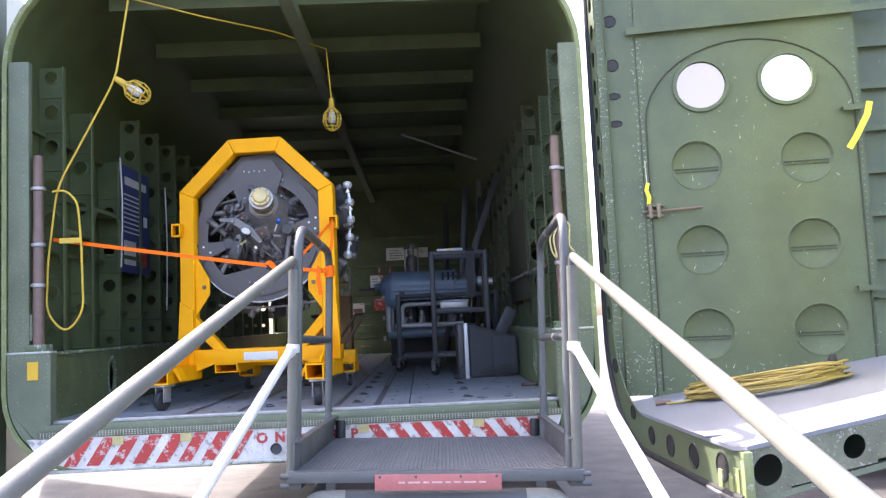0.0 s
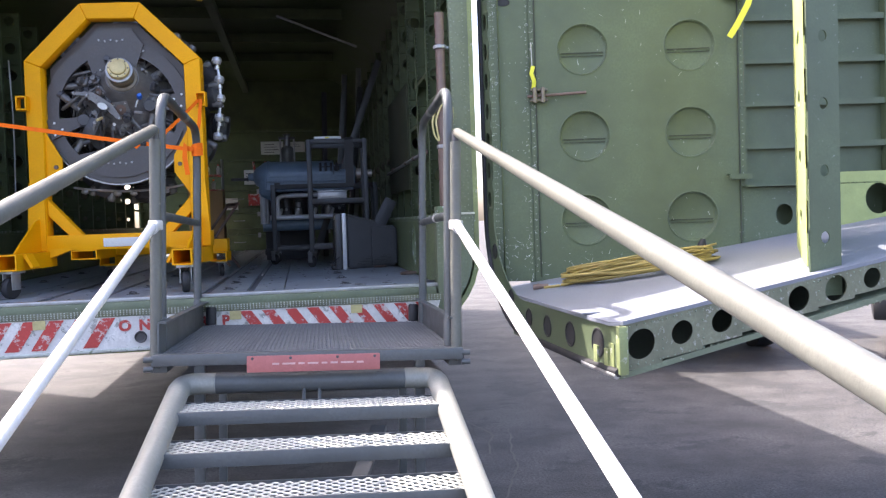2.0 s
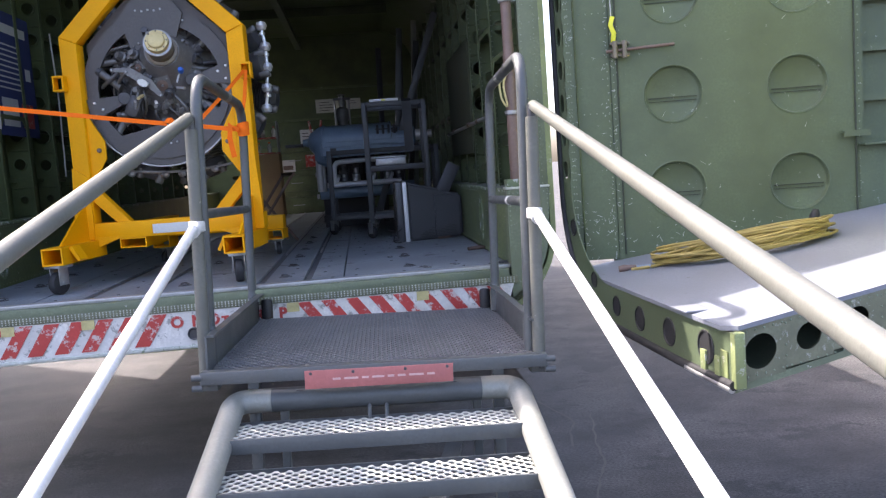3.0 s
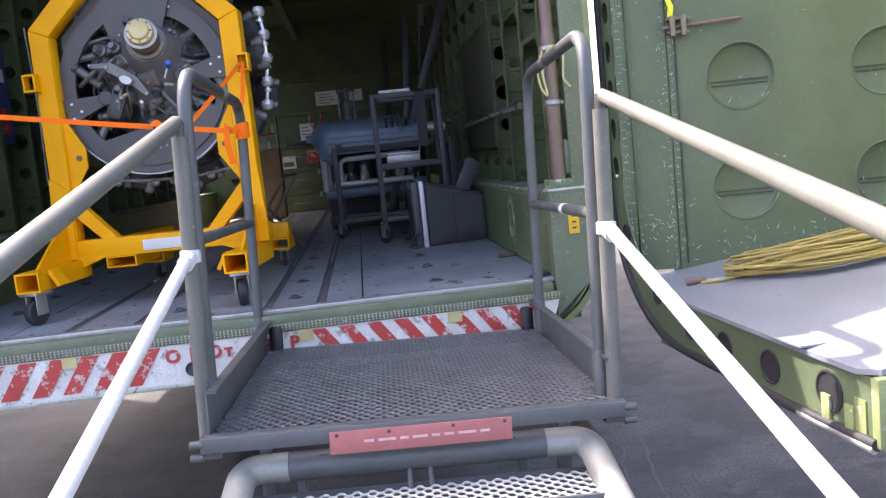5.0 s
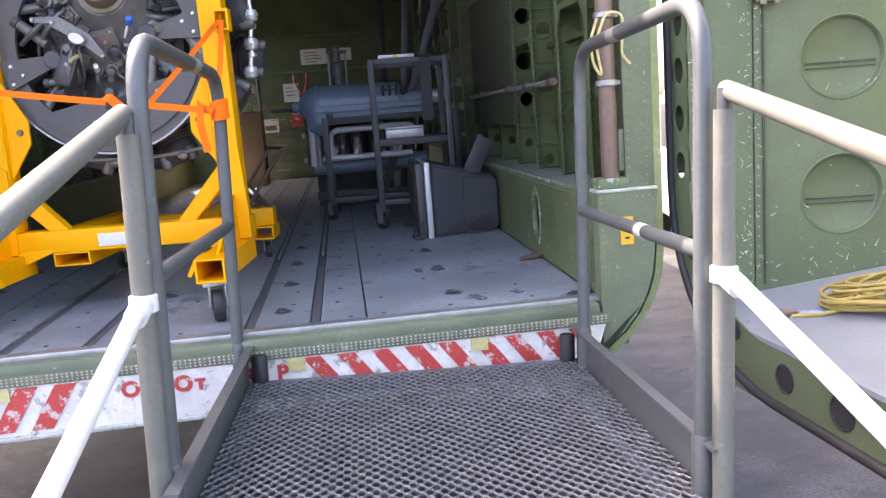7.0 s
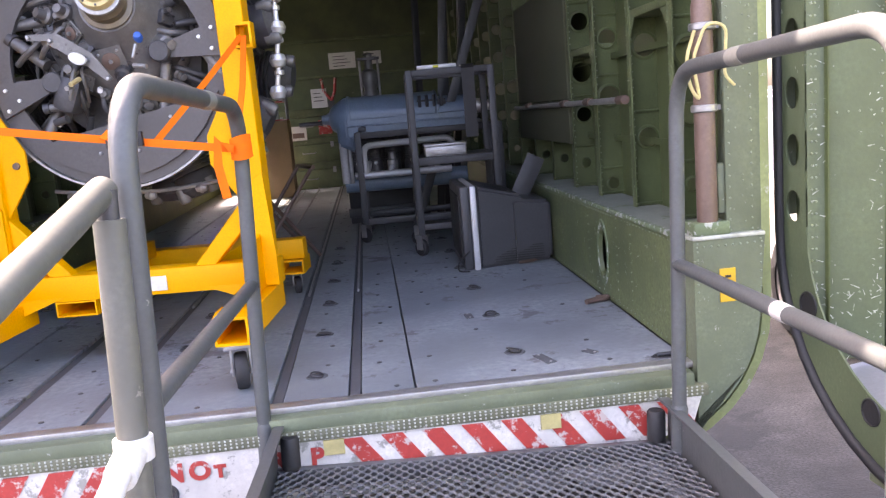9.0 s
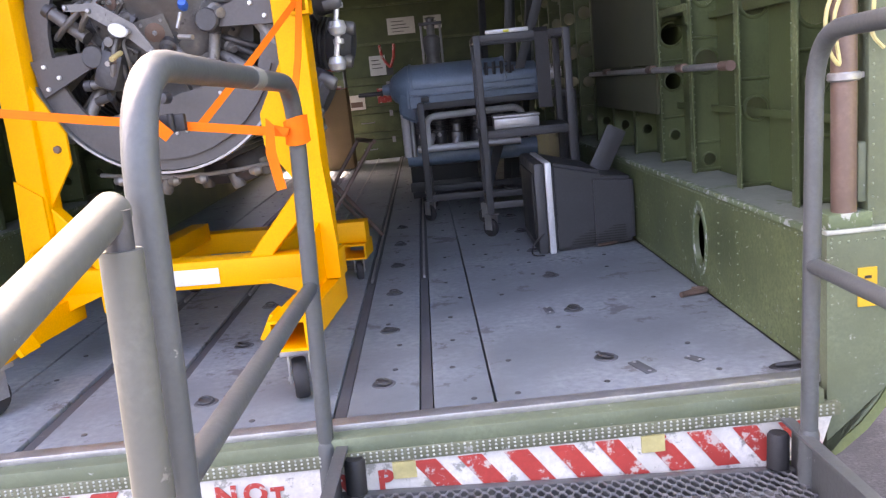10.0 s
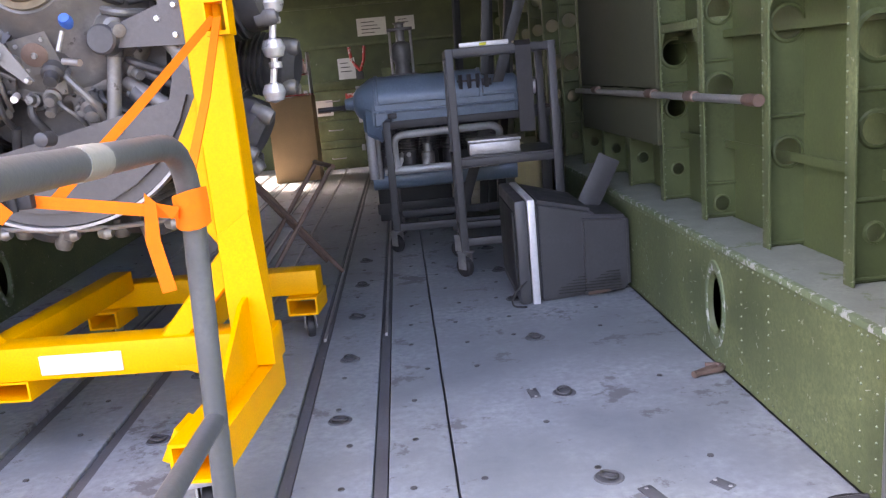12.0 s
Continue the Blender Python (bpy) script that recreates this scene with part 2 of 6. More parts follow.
def extrude_poly(bm, pts, d, m=Matrix()):
    """A flat outline (x, z) made d thick along y."""
    a = [bm.verts.new(m @ Vector((x, 0, z))) for x, z in pts]
    b = [bm.verts.new(m @ Vector((x, d, z))) for x, z in pts]
    bm.faces.new(a)
    bm.faces.new(b[::-1])
    k = len(a)
    for i in range(k):
        bm.faces.new((a[i], b[i], b[(i + 1) % k], a[(i + 1) % k]))
    return bm


def holed(bm, w, cells, thick, m=Matrix(), n=20):
    """A web plate w wide (x from 0) built of cells (z0, z1, hole radius x, hole radius z or None) in the plane y = 0, with real holes through it."""
    for z0, z1, rx, rz in cells:
        if not rx:
            box(bm, 0, w, 0, thick, z0, z1, m=m)
            continue
        cx, cz = w / 2, (z0 + z1) / 2
        fr, bk = [], []
        for i in range(n):
            a = 2 * math.pi * (i + 0.5) / n
            c, s = math.cos(a), math.sin(a)
            k = min((w / 2) / max(abs(c), 1e-6), ((z1 - z0) / 2) / max(abs(s), 1e-6))
            for store, y in ((fr, 0), (bk, thick)):
                store.append((bm.verts.new(m @ Vector((cx + rx * c, y, cz + rz * s))), bm.verts.new(m @ Vector((cx + k * c, y, cz + k * s)))))
        corners = []
        for y in (0, thick):
            corners.append([bm.verts.new(m @ Vector((x, y, z))) for x, z in ((w, z1), (0, z1), (0, z0), (w, z0))])
        for side, cs in ((fr, corners[0]), (bk, corners[1])):
            for i in range(n):
                j = (i + 1) % n
                bm.faces.new((side[i][0], side[j][0], side[j][1], side[i][1]))
            for q, cv in enumerate(cs):
                ang = [math.atan2((z1 - z0) / 2, w / 2), math.pi - math.atan2((z1 - z0) / 2, w / 2)]
                ang += [2 * math.pi - ang[1], 2 * math.pi - ang[0]]
                i = int((ang[q] / (2 * math.pi)) * n - 0.5) % n
                bm.faces.new((side[i][1], side[(i + 1) % n][1], cv))
        for i in range(n):
            j = (i + 1) % n
            bm.faces.new((fr[i][0], bk[i][0], bk[j][0], fr[j][0]))
    return bm


def rivets(bm, a, b, step, r=0.005, normal=(0, -1, 0), h=0.003):
    """A row of low rivet heads from a to b."""
    a, b, nrm = Vector(a), Vector(b), Vector(normal).normalized()
    k = max(1, int((b - a).length / step))
    u = nrm.orthogonal().normalized()
    v = nrm.cross(u)
    for i in range(k + 1):
        p = a.lerp(b, i / k)
        ring = [bm.verts.new(p + (u * math.cos(t * math.pi / 3) + v * math.sin(t * math.pi / 3)) * r) for t in range(6)]
        ring2 = [bm.verts.new(p + (u * math.cos(t * math.pi / 3) + v * math.sin(t * math.pi / 3)) * r * 0.55 + nrm * h) for t in range(6)]
        for t in range(6):
            bm.faces.new((ring[t], ring[(t + 1) % 6], ring2[(t + 1) % 6], ring2[t]))
        bm.faces.new(ring2)
    return bm


def band(bm, pts, w, t, side=(0, 0, 1)):
    """A flat strap of width w along side and thickness t."""
    pts = [Vector(p) for p in pts]
    side = Vector(side).normalized()
    rows = []
    for i, p in enumerate(pts):
        d = (pts[min(i + 1, len(pts) - 1)] - pts[max(i - 1, 0)]).normalized()
        s = (side - d * side.dot(d)).normalized() * w / 2
        nn = d.cross(s).normalized() * t / 2
        rows.append([bm.verts.new(p + q) for q in (s + nn, s - nn, -s - nn, -s + nn)])
    for a, b in zip(rows, rows[1:]):
        for k in range(4):
            bm.faces.new((a[k], a[(k + 1) % 4], b[(k + 1) % 4], b[k]))
    bm.faces.new(rows[0][::-1])
    bm.faces.new(rows[-1])
    return bm


def scratches(bm, n, x0, x1, z0, z1, y, seed, length=0.05):
    """Thin scuffs on a wall in the plane y."""
    r = random.Random(seed)
    for _ in range(n):
        x, z, a, ln, w = r.uniform(x0, x1), r.uniform(z0, z1), r.uniform(0, math.pi), r.uniform(0.2, 1) * length, r.uniform(0.0008, 0.0022)
        d, s = Vector((math.cos(a), 0, math.sin(a))) * ln / 2, Vector((-math.sin(a), 0, math.cos(a))) * w
        c = Vector((x, y, z))
        bm.faces.new([bm.verts.new(p) for p in (c - d - s, c + d - s * 0.3, c + d + s * 0.3, c - d + s)])
    return bm


def lettering(text, size, mat, parent, m, name="lettering"):
    cu = bpy.data.curves.new("text", "FONT")
    cu.body, cu.size, cu.extrude, cu.offset = text, size, 0.0006, 0.0035
    ob = new("text", cu)
    me = bpy.data.meshes.new_from_object(ob.evaluated_get(bpy.context.evaluated_depsgraph_get()))
    bpy.data.objects.remove(ob)
    me.materials.clear()
    me.materials.append(mat)
    o = new(name, me)
    o.parent = parent
    o.matrix_basis = m
    return o


def mesh_sheet(w, d, cw, cd, strand, z, thick, mat, parent, m, name="grating"):
    """Expanded metal: strands that swing to and fro and touch, with open diamonds between."""
    verts, faces = [], []
    rows, steps = int(d / cd), int(w / cw) * 4
    for r in range(rows):
        for half in (0, 1):
            sgn = 1 if half == 0 else -1
            base = len(verts)
            for i in range(steps + 1):
                x = i * w / steps
                q = (i + 1) % 4
                y = (r + 0.5) * cd + sgn * (0.02 + (0.46 if q in (0, 1) else 0.0)) * cd
                for dy, dz in ((-strand / 2, thick * 0.4), (strand / 2, thick), (strand / 2, 0), (-strand / 2, -thick * 0.4)):
                    verts.append((x, y + dy, z + dz))
            for i in range(steps):
                a, b = base + 4 * i, base + 4 * i + 4
                for k in range(4):
                    faces.append((a + k, a + (k + 1) % 4, b + (k + 1) % 4, b + k))
    me = bpy.data.meshes.new(name)
    me.from_pydata(verts, [], faces)
    me.materials.append(mat)
    ob = new(name, me)
    ob.parent = parent
    ob.matrix_basis = m
    return ob


# the aeroplane's axes: x along the sill, y forward into the hold
AIR = pose(-0.112, 4.75, 0, 0, 0, 6.7)
DOOR = pose(1.054, 4.75, 0, 0, 0, 9.3)
FLOOR_Z = 1.0

# ---- ground and far things ----
bm = bmesh.new()
bmesh.ops.create_grid(bm, x_segments=2, y_segments=2, size=400)
setting("ground", bm, TARMAC, pose(0, 0, 0), "grey weathered tarmac with cracks and stains", "ground")

# ---- fuselage ----
XL, XR, TOP, END = -2.23, 1.066, 3.62, 8.4


def section(off=0.0, top=TOP):
    """The outline of the hold's cross-section, x and z, grown by off."""
    pts = []
    for cx, cz, r, a0, a1 in ((XR - 0.42, 1.16, 0.42, -90, 0), (XR - 0.6, top - 0.6, 0.6, 0, 90), (XL + 0.6, top - 0.6, 0.6, 90, 180), (XL + 0.42, 1.16, 0.42, 180, 270)):
        for i in range(9):
            a = radians(a0 + (a1 - a0) * i / 8)
            pts.append((cx + (r + off) * math.cos(a), cz + (r + off) * math.sin(a)))
    return pts


def shell(bm, inner, outer, y0, y1, gap=None):
    rings = []
    for pts, y in ((inner, y0), (outer, y0), (outer, y1), (inner, y1)):
        rings.append([bm.verts.new((x, y, z)) for x, z in pts])
    k = len(inner)
    for a, b in zip(rings, rings[1:] + rings[:1]):
        for i in range(k):
            if i != gap:
                bm.faces.new((a[i], a[(i + 1) % k], b[(i + 1) % k], b[i]))
    return bm


bm = shell(bmesh.new(), section(0), section(0.025), 0.02, 6.9)
shell(bm, section(0), section(0.025), 6.9, 8.2, gap=26)
shell(bm, section(0), section(0.025), 8.2, END)
setting("fuselage_wall", bm, GREEN_D, AIR, "dark green riveted aeroplane fuselage skin", "fuselage", smooth=True)
bm = bmesh.new()
extrude_poly(bm, section(0.02), 0.04, pose(0, END, 0))
setting("wall_far", bm, GREEN_D, AIR, "dark green forward bulkhead of the hold", "wall")
setting("fuselage_rim", shell(bmesh.new(), section(-0.005), section(0.022), -0.03, 0.018), PRIMER_D, AIR, "chipped metal rim round the cargo opening", "trim", smooth=True)

# floor of panels with rails between
bm = bx(XL + 0.1, XR - 0.1, 0.03, END, 0.80, 0.955)
setting("floor", bm, FLOOR_D, AIR, "grey painted cargo floor of metal panels, worn", "floor")
floor = bpy.data.objects["floor"]
cols = [(-2.04, -1.53), (-1.52, -1.285), (-1.235, -0.99), (-0.95, -0.44), (-0.40, -0.205), (-0.165, -0.003), (0.003, 0.845)]
rowy = [0.035, 2.42, 4.84, 7.26, END - 0.02]
shared = {}
for x0, x1 in cols:
    for y0, y1 in zip(rowy, rowy[1:]):
        me = mesh_of("floor_panel", bx(x0, x1, y0, y1 - 0.006, 0.95, FLOOR_Z, bevel=0.003), FLOOR)
        ob = new("floor_panel", me)
        ob.parent = floor
for x in (-1.26, -0.97, -0.42, -0.185):
    bm = bx(x - 0.016, x + 0.016, 0.035, END - 0.02, 0.95, 0.992)
    part("floor_rail", bm, FLOOR_D, floor)
    part("rail_crest", bx(x - 0.005, x + 0.005, 1.55, END - 0.03, 0.992, 1.005, bevel=0.001), ALU, floor, "bright worn rail edge")
for x in (-0.70, -0.86):
    part("rail_crest", bx(x - 0.006, x + 0.006, 1.9, END - 0.03, FLOOR_Z, 1.009, bevel=0.001), ALU, floor, "bright worn rail edge")
bm = bmesh.new()
rnd = random.Random(4)
for gx in (-1.75, -1.40, -1.11, -0.70, -0.30, -0.08, 0.08, 0.30, 0.62):
    for k in range(44):
        y = 0.10 + k * 0.255 + rnd.uniform(-0.02, 0.02)
        if rnd.random() < 0.75:
            lathe(bm, [(0.009, 0), (0.008, 0.0025), (0, 0.003)], 8, pose(gx + rnd.uniform(-0.04, 0.04), y, FLOOR_Z))
tagged(part("floor_bolts", bm, STEEL_D, floor), "dark bolt heads", kind="stuff")


def tie_down(x, y, turn):
    t = thing("tie_down_ring", AIR @ pose(x, y, FLOOR_Z, 0, 0, turn), "steel tie-down ring in a recessed floor cup", "tie-down ring", "cargo tie-down rings")
    part("cup", lathe(bmesh.new(), [(0, 0.0008), (0.026, 0.0008), (0.032, 0.003), (0.036, 0.0)], 20), FLOOR_D, t)
    bm = bmesh.new()
    ring = [(0.020 * math.cos(i * math.pi / 8), 0.020 * math.sin(i * math.pi / 8), 0.008 + 0.004 * math.sin(i * math.pi / 8)) for i in range(17)]
    pipe(bm, ring, 0.0035, 8)
    part("ring", bm, STEEL_D, t)
    return t


for i, x in enumerate((-1.75, -0.83, -0.31, 0.35)):
    for j in range(6):
        tie_down(x, (0.29 if x > 0 else 0.26) + 0.52 * j, (37 * (i + 2 * j)) % 180)

for (x, y, w, d, tn) in ((0.292, 4.978, 0.034, 0.10, 24), (0.052, 5.60, 0.03, 0.07, 10), (0.445, 5.02, 0.03, 0.05, 40)):
    pt = thing("floor_patch", Matrix.Translation((x, y, FLOOR_Z)) @ pose(0, 0, 0, 0, 0, tn), "dark worn patch plate fixed to the floor", "patch", "floor patches")
    part("plate", bx(-w / 2, w / 2, -d / 2, d / 2, 0.0, 0.004, bevel=0.0012), FLOOR_D, pt)
    for q in (-0.4, 0.4):
        part("screw", lathe(bmesh.new(), [(0, 0.006), (0.004, 0.0055), (0.005, 0.004)], 8, pose(0, q * d, 0)), ALU, pt)
rc = thing("floor_latch", Matrix.Translation((0.68, 4.925, FLOOR_Z)) @ pose(0, 0, 0, 0, 0, 8), "black recessed latch at the floor edge", "latch")
part("cup", lathe(bmesh.new(), [(0, 0.001), (0.03, 0.001), (0.036, 0.004), (0.04, 0)], 20, Matrix.Diagonal((1.5, 0.7, 1, 1))), BLACK, rc)
part("bar", rod(bmesh.new(), (-0.04, 0, 0.007), (0.04, 0, 0.007), 0.006, 8), STEEL_D, rc)

# sill: riveted green strip, white panel with red stripes
sill = thing("sill", AIR, "riveted sill with a white panel and red warning stripes, scuffed", "sill", kind="structure")
SY = -0.06
part("green_strip", bx(-2.0, 0.83, SY - 0.002, 0.03, 0.945, 0.986, bevel=0.004), GREEN_X, sill)
part("sill_edge", bx(-2.04, 0.85, -0.012, 0.036, 0.984, 1.004, bevel=0.003), ALU, sill, "bare metal edge strip")
part("riveted_strip", bx(-2.04, 0.87, SY - 0.006, 0.0, 0.912, 0.947, bevel=0.003), FRONT_P, sill)
bm = bmesh.new()
for zz in (0.921, 0.932, 0.942):
    rivets(bm, (-2.02, SY - 0.006, zz), (0.85, SY - 0.006, zz), 0.016, 0.0036)
tagged(part("rivets", bm, CHIP, sill), kind="stuff")
bm = extrude_poly(bmesh.new(), [(-2.10, 0.912), (-2.03, 0.80), (-1.85, 0.745), (-1.4, 0.73), (0.30, 0.75), (0.62, 0.765), (0.82, 0.82), (0.85, 0.912)], 0.07, pose(0, SY, 0))
part("white_panel", bm, WHITE, sill)


def stripe(x, top, bottom, lean, w=0.062):
    b = bmesh.new()
    extrude_poly(b, [(x, top), (x + w, top), (x + w + lean, bottom), (x + lean, bottom)], 0.004, pose(0, SY - 0.0035, 0))
    part("stripe", b, RED, sill)


for i in range(9):
    stripe(-0.235 + i * 0.118, 0.907, 0.806, 0.075, 0.062)
for i in range(9):
    stripe(-1.93 + i * 0.125, 0.907, 0.757, -0.095, 0.070)
for x in (-0.255, 0.385, -1.23, -1.60):
    part("tape", bx(x - 0.03, x + 0.03, SY - 0.007, SY, 0.865, 0.91), CREAM, sill, "cream tape patch")
LET = lambda x, z: pose(x, SY - 0.003, z, 90, 0, 0)
for ch, x in (("O", -0.845), ("N", -0.745), ("O", -0.672), ("T", -0.60), ("R", -0.44), ("P", -0.325)):
    lettering(ch, 0.074 if ch != "T" else 0.05, RED, sill, LET(x, 0.838), "letter")
bm = lathe(bmesh.new(), [(0, 0.004), (0.02, 0.004), (0.028, 0.012), (0.032, 0)], 18, pose(-0.74, SY, 0.80, 90, 0, 0))
part("drain", bm, STEEL_D, sill)
part("lower_lip", bx(-2.0, 0.82, SY - 0.012, SY + 0.05, 0.735, 0.752, bevel=0.003, m=pose(0, 0, 0, 0, -0.4, 0)), CHIP, sill)


# ---- ribs, ledges and the rear portal ----
def rib(side, y, near):
    """One fuselage frame: a web with lightening holes, an inner cap, and pressed beads."""
    face, skin = (0.955, 1.082) if side > 0 else (-2.07, -2.225)
    t = thing("fuselage_frame", AIR @ pose(0, y, 0), "green fuselage frame with round lightening holes, paint chipped", "frame", "fuselage frames", "structure")
    w = abs(skin - face)
    x0 = min(face, skin)
    rnd = random.Random(int(y * 100) + (3 if side > 0 else 7))
    cells, z = [], 1.36
    if abs(y - 0.80) < 0.01:
        pat = [(0.22, None), (0.14, 0.037), (0.20, None), (0.16, 0.043), (0.16, None), (0.14, 0.04), (0.14, None), (0.14, 0.04), (0.3, None)]
    elif abs(y - 1.28) < 0.01:
        pat = [(0.03, None), (0.08, 0.024), (0.29, None), (0.12, 0.043), (0.12, None), (0.14, 0.038), (0.14, None), (0.14, 0.038), (0.3, None)]
    else:
        pat = [(0.09, None), (0.10, 0.022), (0.13, None), (0.12, 0.036), (0.06, None), (0.17, 0.047), (0.10, None), (0.12, 0.042), (0.09, None), (0.12, 0.04), (0.12, None), (0.12, 0.04), (0.10, None), (0.12, 0.04), (0.1, None), (0.12, 0.036), (0.5, None)]
    for h, r in pat:
        if z + h > 3.2:
            break
        cells.append((z, z + h, r, r))
        z += h
    part("web", holed(bmesh.new(), w, cells, 0.004, pose(x0, 0, 0)), GREEN_D, t)
    bm = bx(face - 0.003, face + 0.003, -0.03, 0.012, 1.34, z, bevel=0.001)
    part("cap", bm, GREEN, t)
    bm = bmesh.new()
    for h0, h1, r, _ in cells:
        if not r:
            rod(bm, (x0 + 0.015, -0.002, h0 + 0.03), (x0 + w - 0.015, -0.002, h0 + 0.03), 0.006, 8)
        else:
            lathe(bm, [(r * 1.3, 0), (r * 1.18, 0.006), (r * 1.02, 0.007), (r, 0.0)], 20, pose(x0 + w / 2, 0, (h0 + h1) / 2, 90, 0, 0))
    part("bead", bm, GREEN_D, t)
    if near:
        bm = bmesh.new()
        rivets(bm, (face - 0.003, 0.004, 1.36), (face - 0.003, 0.004, z), 0.034, 0.0033, (-side, 0, 0))
        rivets(bm, (face + side * 0.012, 0, 1.36), (face + side * 0.012, 0, z), 0.03, 0.004)
        tagged(part("rivets", bm, RIVET, t), kind="stuff")
    return t


YS = [0.37, 0.80, 1.28, 1.72, 2.18, 2.64, 3.10] + [3.6 + 0.55 * i for i in range(7)]
for side in (1, -1):
    for i, y in enumerate(YS):
        rib(side, y, i < 4)
    skin = 1.066 if side > 0 else -2.215
    for z in (1.62, 1.98, 2.34, 2.7):
        bm = bx(min(skin, skin - side * 0.03), max(skin, skin - side * 0.03), 0.06, END, z, z + 0.003)
        box(bm, skin - side * 0.03 - 0.002, skin - side * 0.03 + 0.002, 0.06, END, z, z + 0.025)
        setting("stringer", bm, GREEN_D, AIR, "long green stringer along the fuselage skin", "stringer")
    for y0, y1, zz in ((0.385, 0.79, 2.10), (1.29, 1.71, 2.02), (0.815, 1.27, 2.30)):
        hx = (0.957, 1.09) if side > 0 else (-2.205, -2.072)
        t = thing("bay_header", AIR, "green cross piece between two fuselage frames", "cross piece", "bay cross pieces", "structure")
        part("channel", bx(hx[0], hx[1], y0, y1, zz, zz + 0.03, bevel=0.003), GREEN, t)
        fx = 0.957 if side > 0 else -2.072
        for yy, q in ((y0, 1), (y1, -1)):
            part("gusset", extrude_poly(bmesh.new(), [(yy, zz - 0.001), (yy + q * 0.07, zz - 0.001), (yy, zz - 0.08)], 0.004, Matrix(((0, 1, 0, fx), (1, 0, 0, 0), (0, 0, 1, 0), (0, 0, 0, 1)))), GREEN, t)
    # the ledge along the floor, with cut-outs
    f0, f1 = (0.85, 1.055) if side > 0 else (-2.19, -2.00)
    face = 0.85 if side > 0 else -2.00
    t = thing("side_ledge", AIR, "green riveted box ledge along the hold floor, paint scratched", "ledge", kind="structure")
    bm = bmesh.new()
    lay = [(0.0, 0.78, 0), (0.78, 1.06, 1), (1.06, 2.3, 0), (2.3, 2.58, 1), (2.58, END, 0)]
    for a, b, hole in lay:
        h = 0.38 if a < 0.7 else 0.375
        turn = Matrix(((0, 1 if side < 0 else 1, 0, face if side > 0 else face - 0.006), (1, 0, 0, a), (0, 0, 1, FLOOR_Z), (0, 0, 0, 1)))
        holed(bm, b - a, [(0, h, 0.055 if hole else None, 0.095)], 0.006, turn)
    part("ledge_face", bm, GREEN, t)
    for yc in (0.92, 2.44):
        part("hole_rim", lathe(bmesh.new(), [(0.060, 0.0), (0.064, 0.004), (0.078, 0.003), (0.080, 0)], 24, pose(face, yc, FLOOR_Z + 0.1875, 0, -90 * side, 0) @ Matrix.Diagonal((1.75, 1.0, 1, 1))), WORN, t, "worn rim of the cut-out")
        part("hole_flange", lathe(bmesh.new(), [(0.056, -0.002), (0.054, 0.006), (0.052, 0.014)], 24, pose(face, yc, FLOOR_Z + 0.1875, 0, 90 * side, 0) @ Matrix.Diagonal((1.70, 1.0, 1, 1))), GREEN, t, "flanged inside of the cut-out")
    bm = bx(f0, f1, 0.0, END, 1.372, 1.38)
    part("ledge_top", bm, DUST, t, "dusty ledge top")
    part("ledge_edge", bx(face - 0.006, face + 0.012, 0.0, END, 1.366, 1.383, bevel=0.002), WORN, t, "chipped ledge edge")
    bm = bmesh.new()
    rivets(bm, (face - side * 0.001, 0.03, 1.355), (face - side * 0.001, 5.0, 1.355), 0.034, 0.0033, (-side, 0, 0))
    rivets(bm, (face - side * 0.001, 0.03, 1.02), (face - side * 0.001, 5.0, 1.02), 0.045, 0.004, (-side, 0, 0))
    for yy in (0.06, 0.12, 0.55, 0.72, 1.12, 1.6, 2.1):
        rivets(bm, (face - side * 0.001, yy, 1.03), (face - side * 0.001, yy, 1.35), 0.034, 0.0033, (-side, 0, 0))
    tagged(part("rivets", bm, RIVET, t), kind="stuff")
    bm = scratches(bmesh.new(), 45, 0.05, 3.2, 1.02, 1.35, 0, 17 + side, 0.032)
    bmesh.ops.transform(bm, matrix=Matrix(((0, 1, 0, face - side * 0.0015), (1, 0, 0, 0), (0, 0, 1, 0), (0, 0, 0, 1))), verts=bm.verts)
    tagged(part("scratches", bm, CHIP, t), "pale scratches", kind="stuff")
    # portal post: box foot, tube, outer flange
    p = thing("portal_post", AIR, "green door post with a brown tube strut and rivets", "post", kind="structure")
    a, b = (0.845, 1.064) if side > 0 else (-2.215, -1.975)
    arc = [(XR - 0.42 + 0.40 * math.cos(radians(q)), 1.16 + 0.40 * math.sin(radians(q))) for q in range(-68, 1, 8)]
    if side < 0:
        arc = [(XL + XR - x, z) for x, z in arc]
        outline = [(b, 1.38), (b, arc[0][1])] + arc + [(a, 1.38)]
    else:
        outline = [(a, 1.38), (a, arc[0][1])] + arc + [(b, 1.38)]
    bm = extrude_poly(bmesh.new(), outline, 0.07, pose(0, -0.045, 0))
    part("foot_panel", bm, GREEN_X, p)
    part("foot_cap", bx(a - 0.004, b, -0.05, 0.04, 1.38, 1.392, bevel=0.003), CHIP, p)
    o0, o1 = (0.955, 1.064) if side > 0 else (-2.215, -2.10)
    part("flange", bx(o0, o1, -0.03, 0.018, 1.392, 3.05, bevel=0.004), GREEN_X, p)
    bm = bmesh.new()
    for xx in (o0 + 0.012, o1 - 0.03):
        rivets(bm, (xx, -0.03, 1.4), (xx, -0.03, 3.0), 0.032, 0.004)
    for xx in (a + 0.012, b - 0.014):
        rivets(bm, (xx, -0.045, 1.20), (xx, -0.045, 1.37), 0.022, 0.004)
    rivets(bm, (a + 0.01, -0.045, 1.36), (b - 0.01, -0.045, 1.36), 0.022, 0.004)
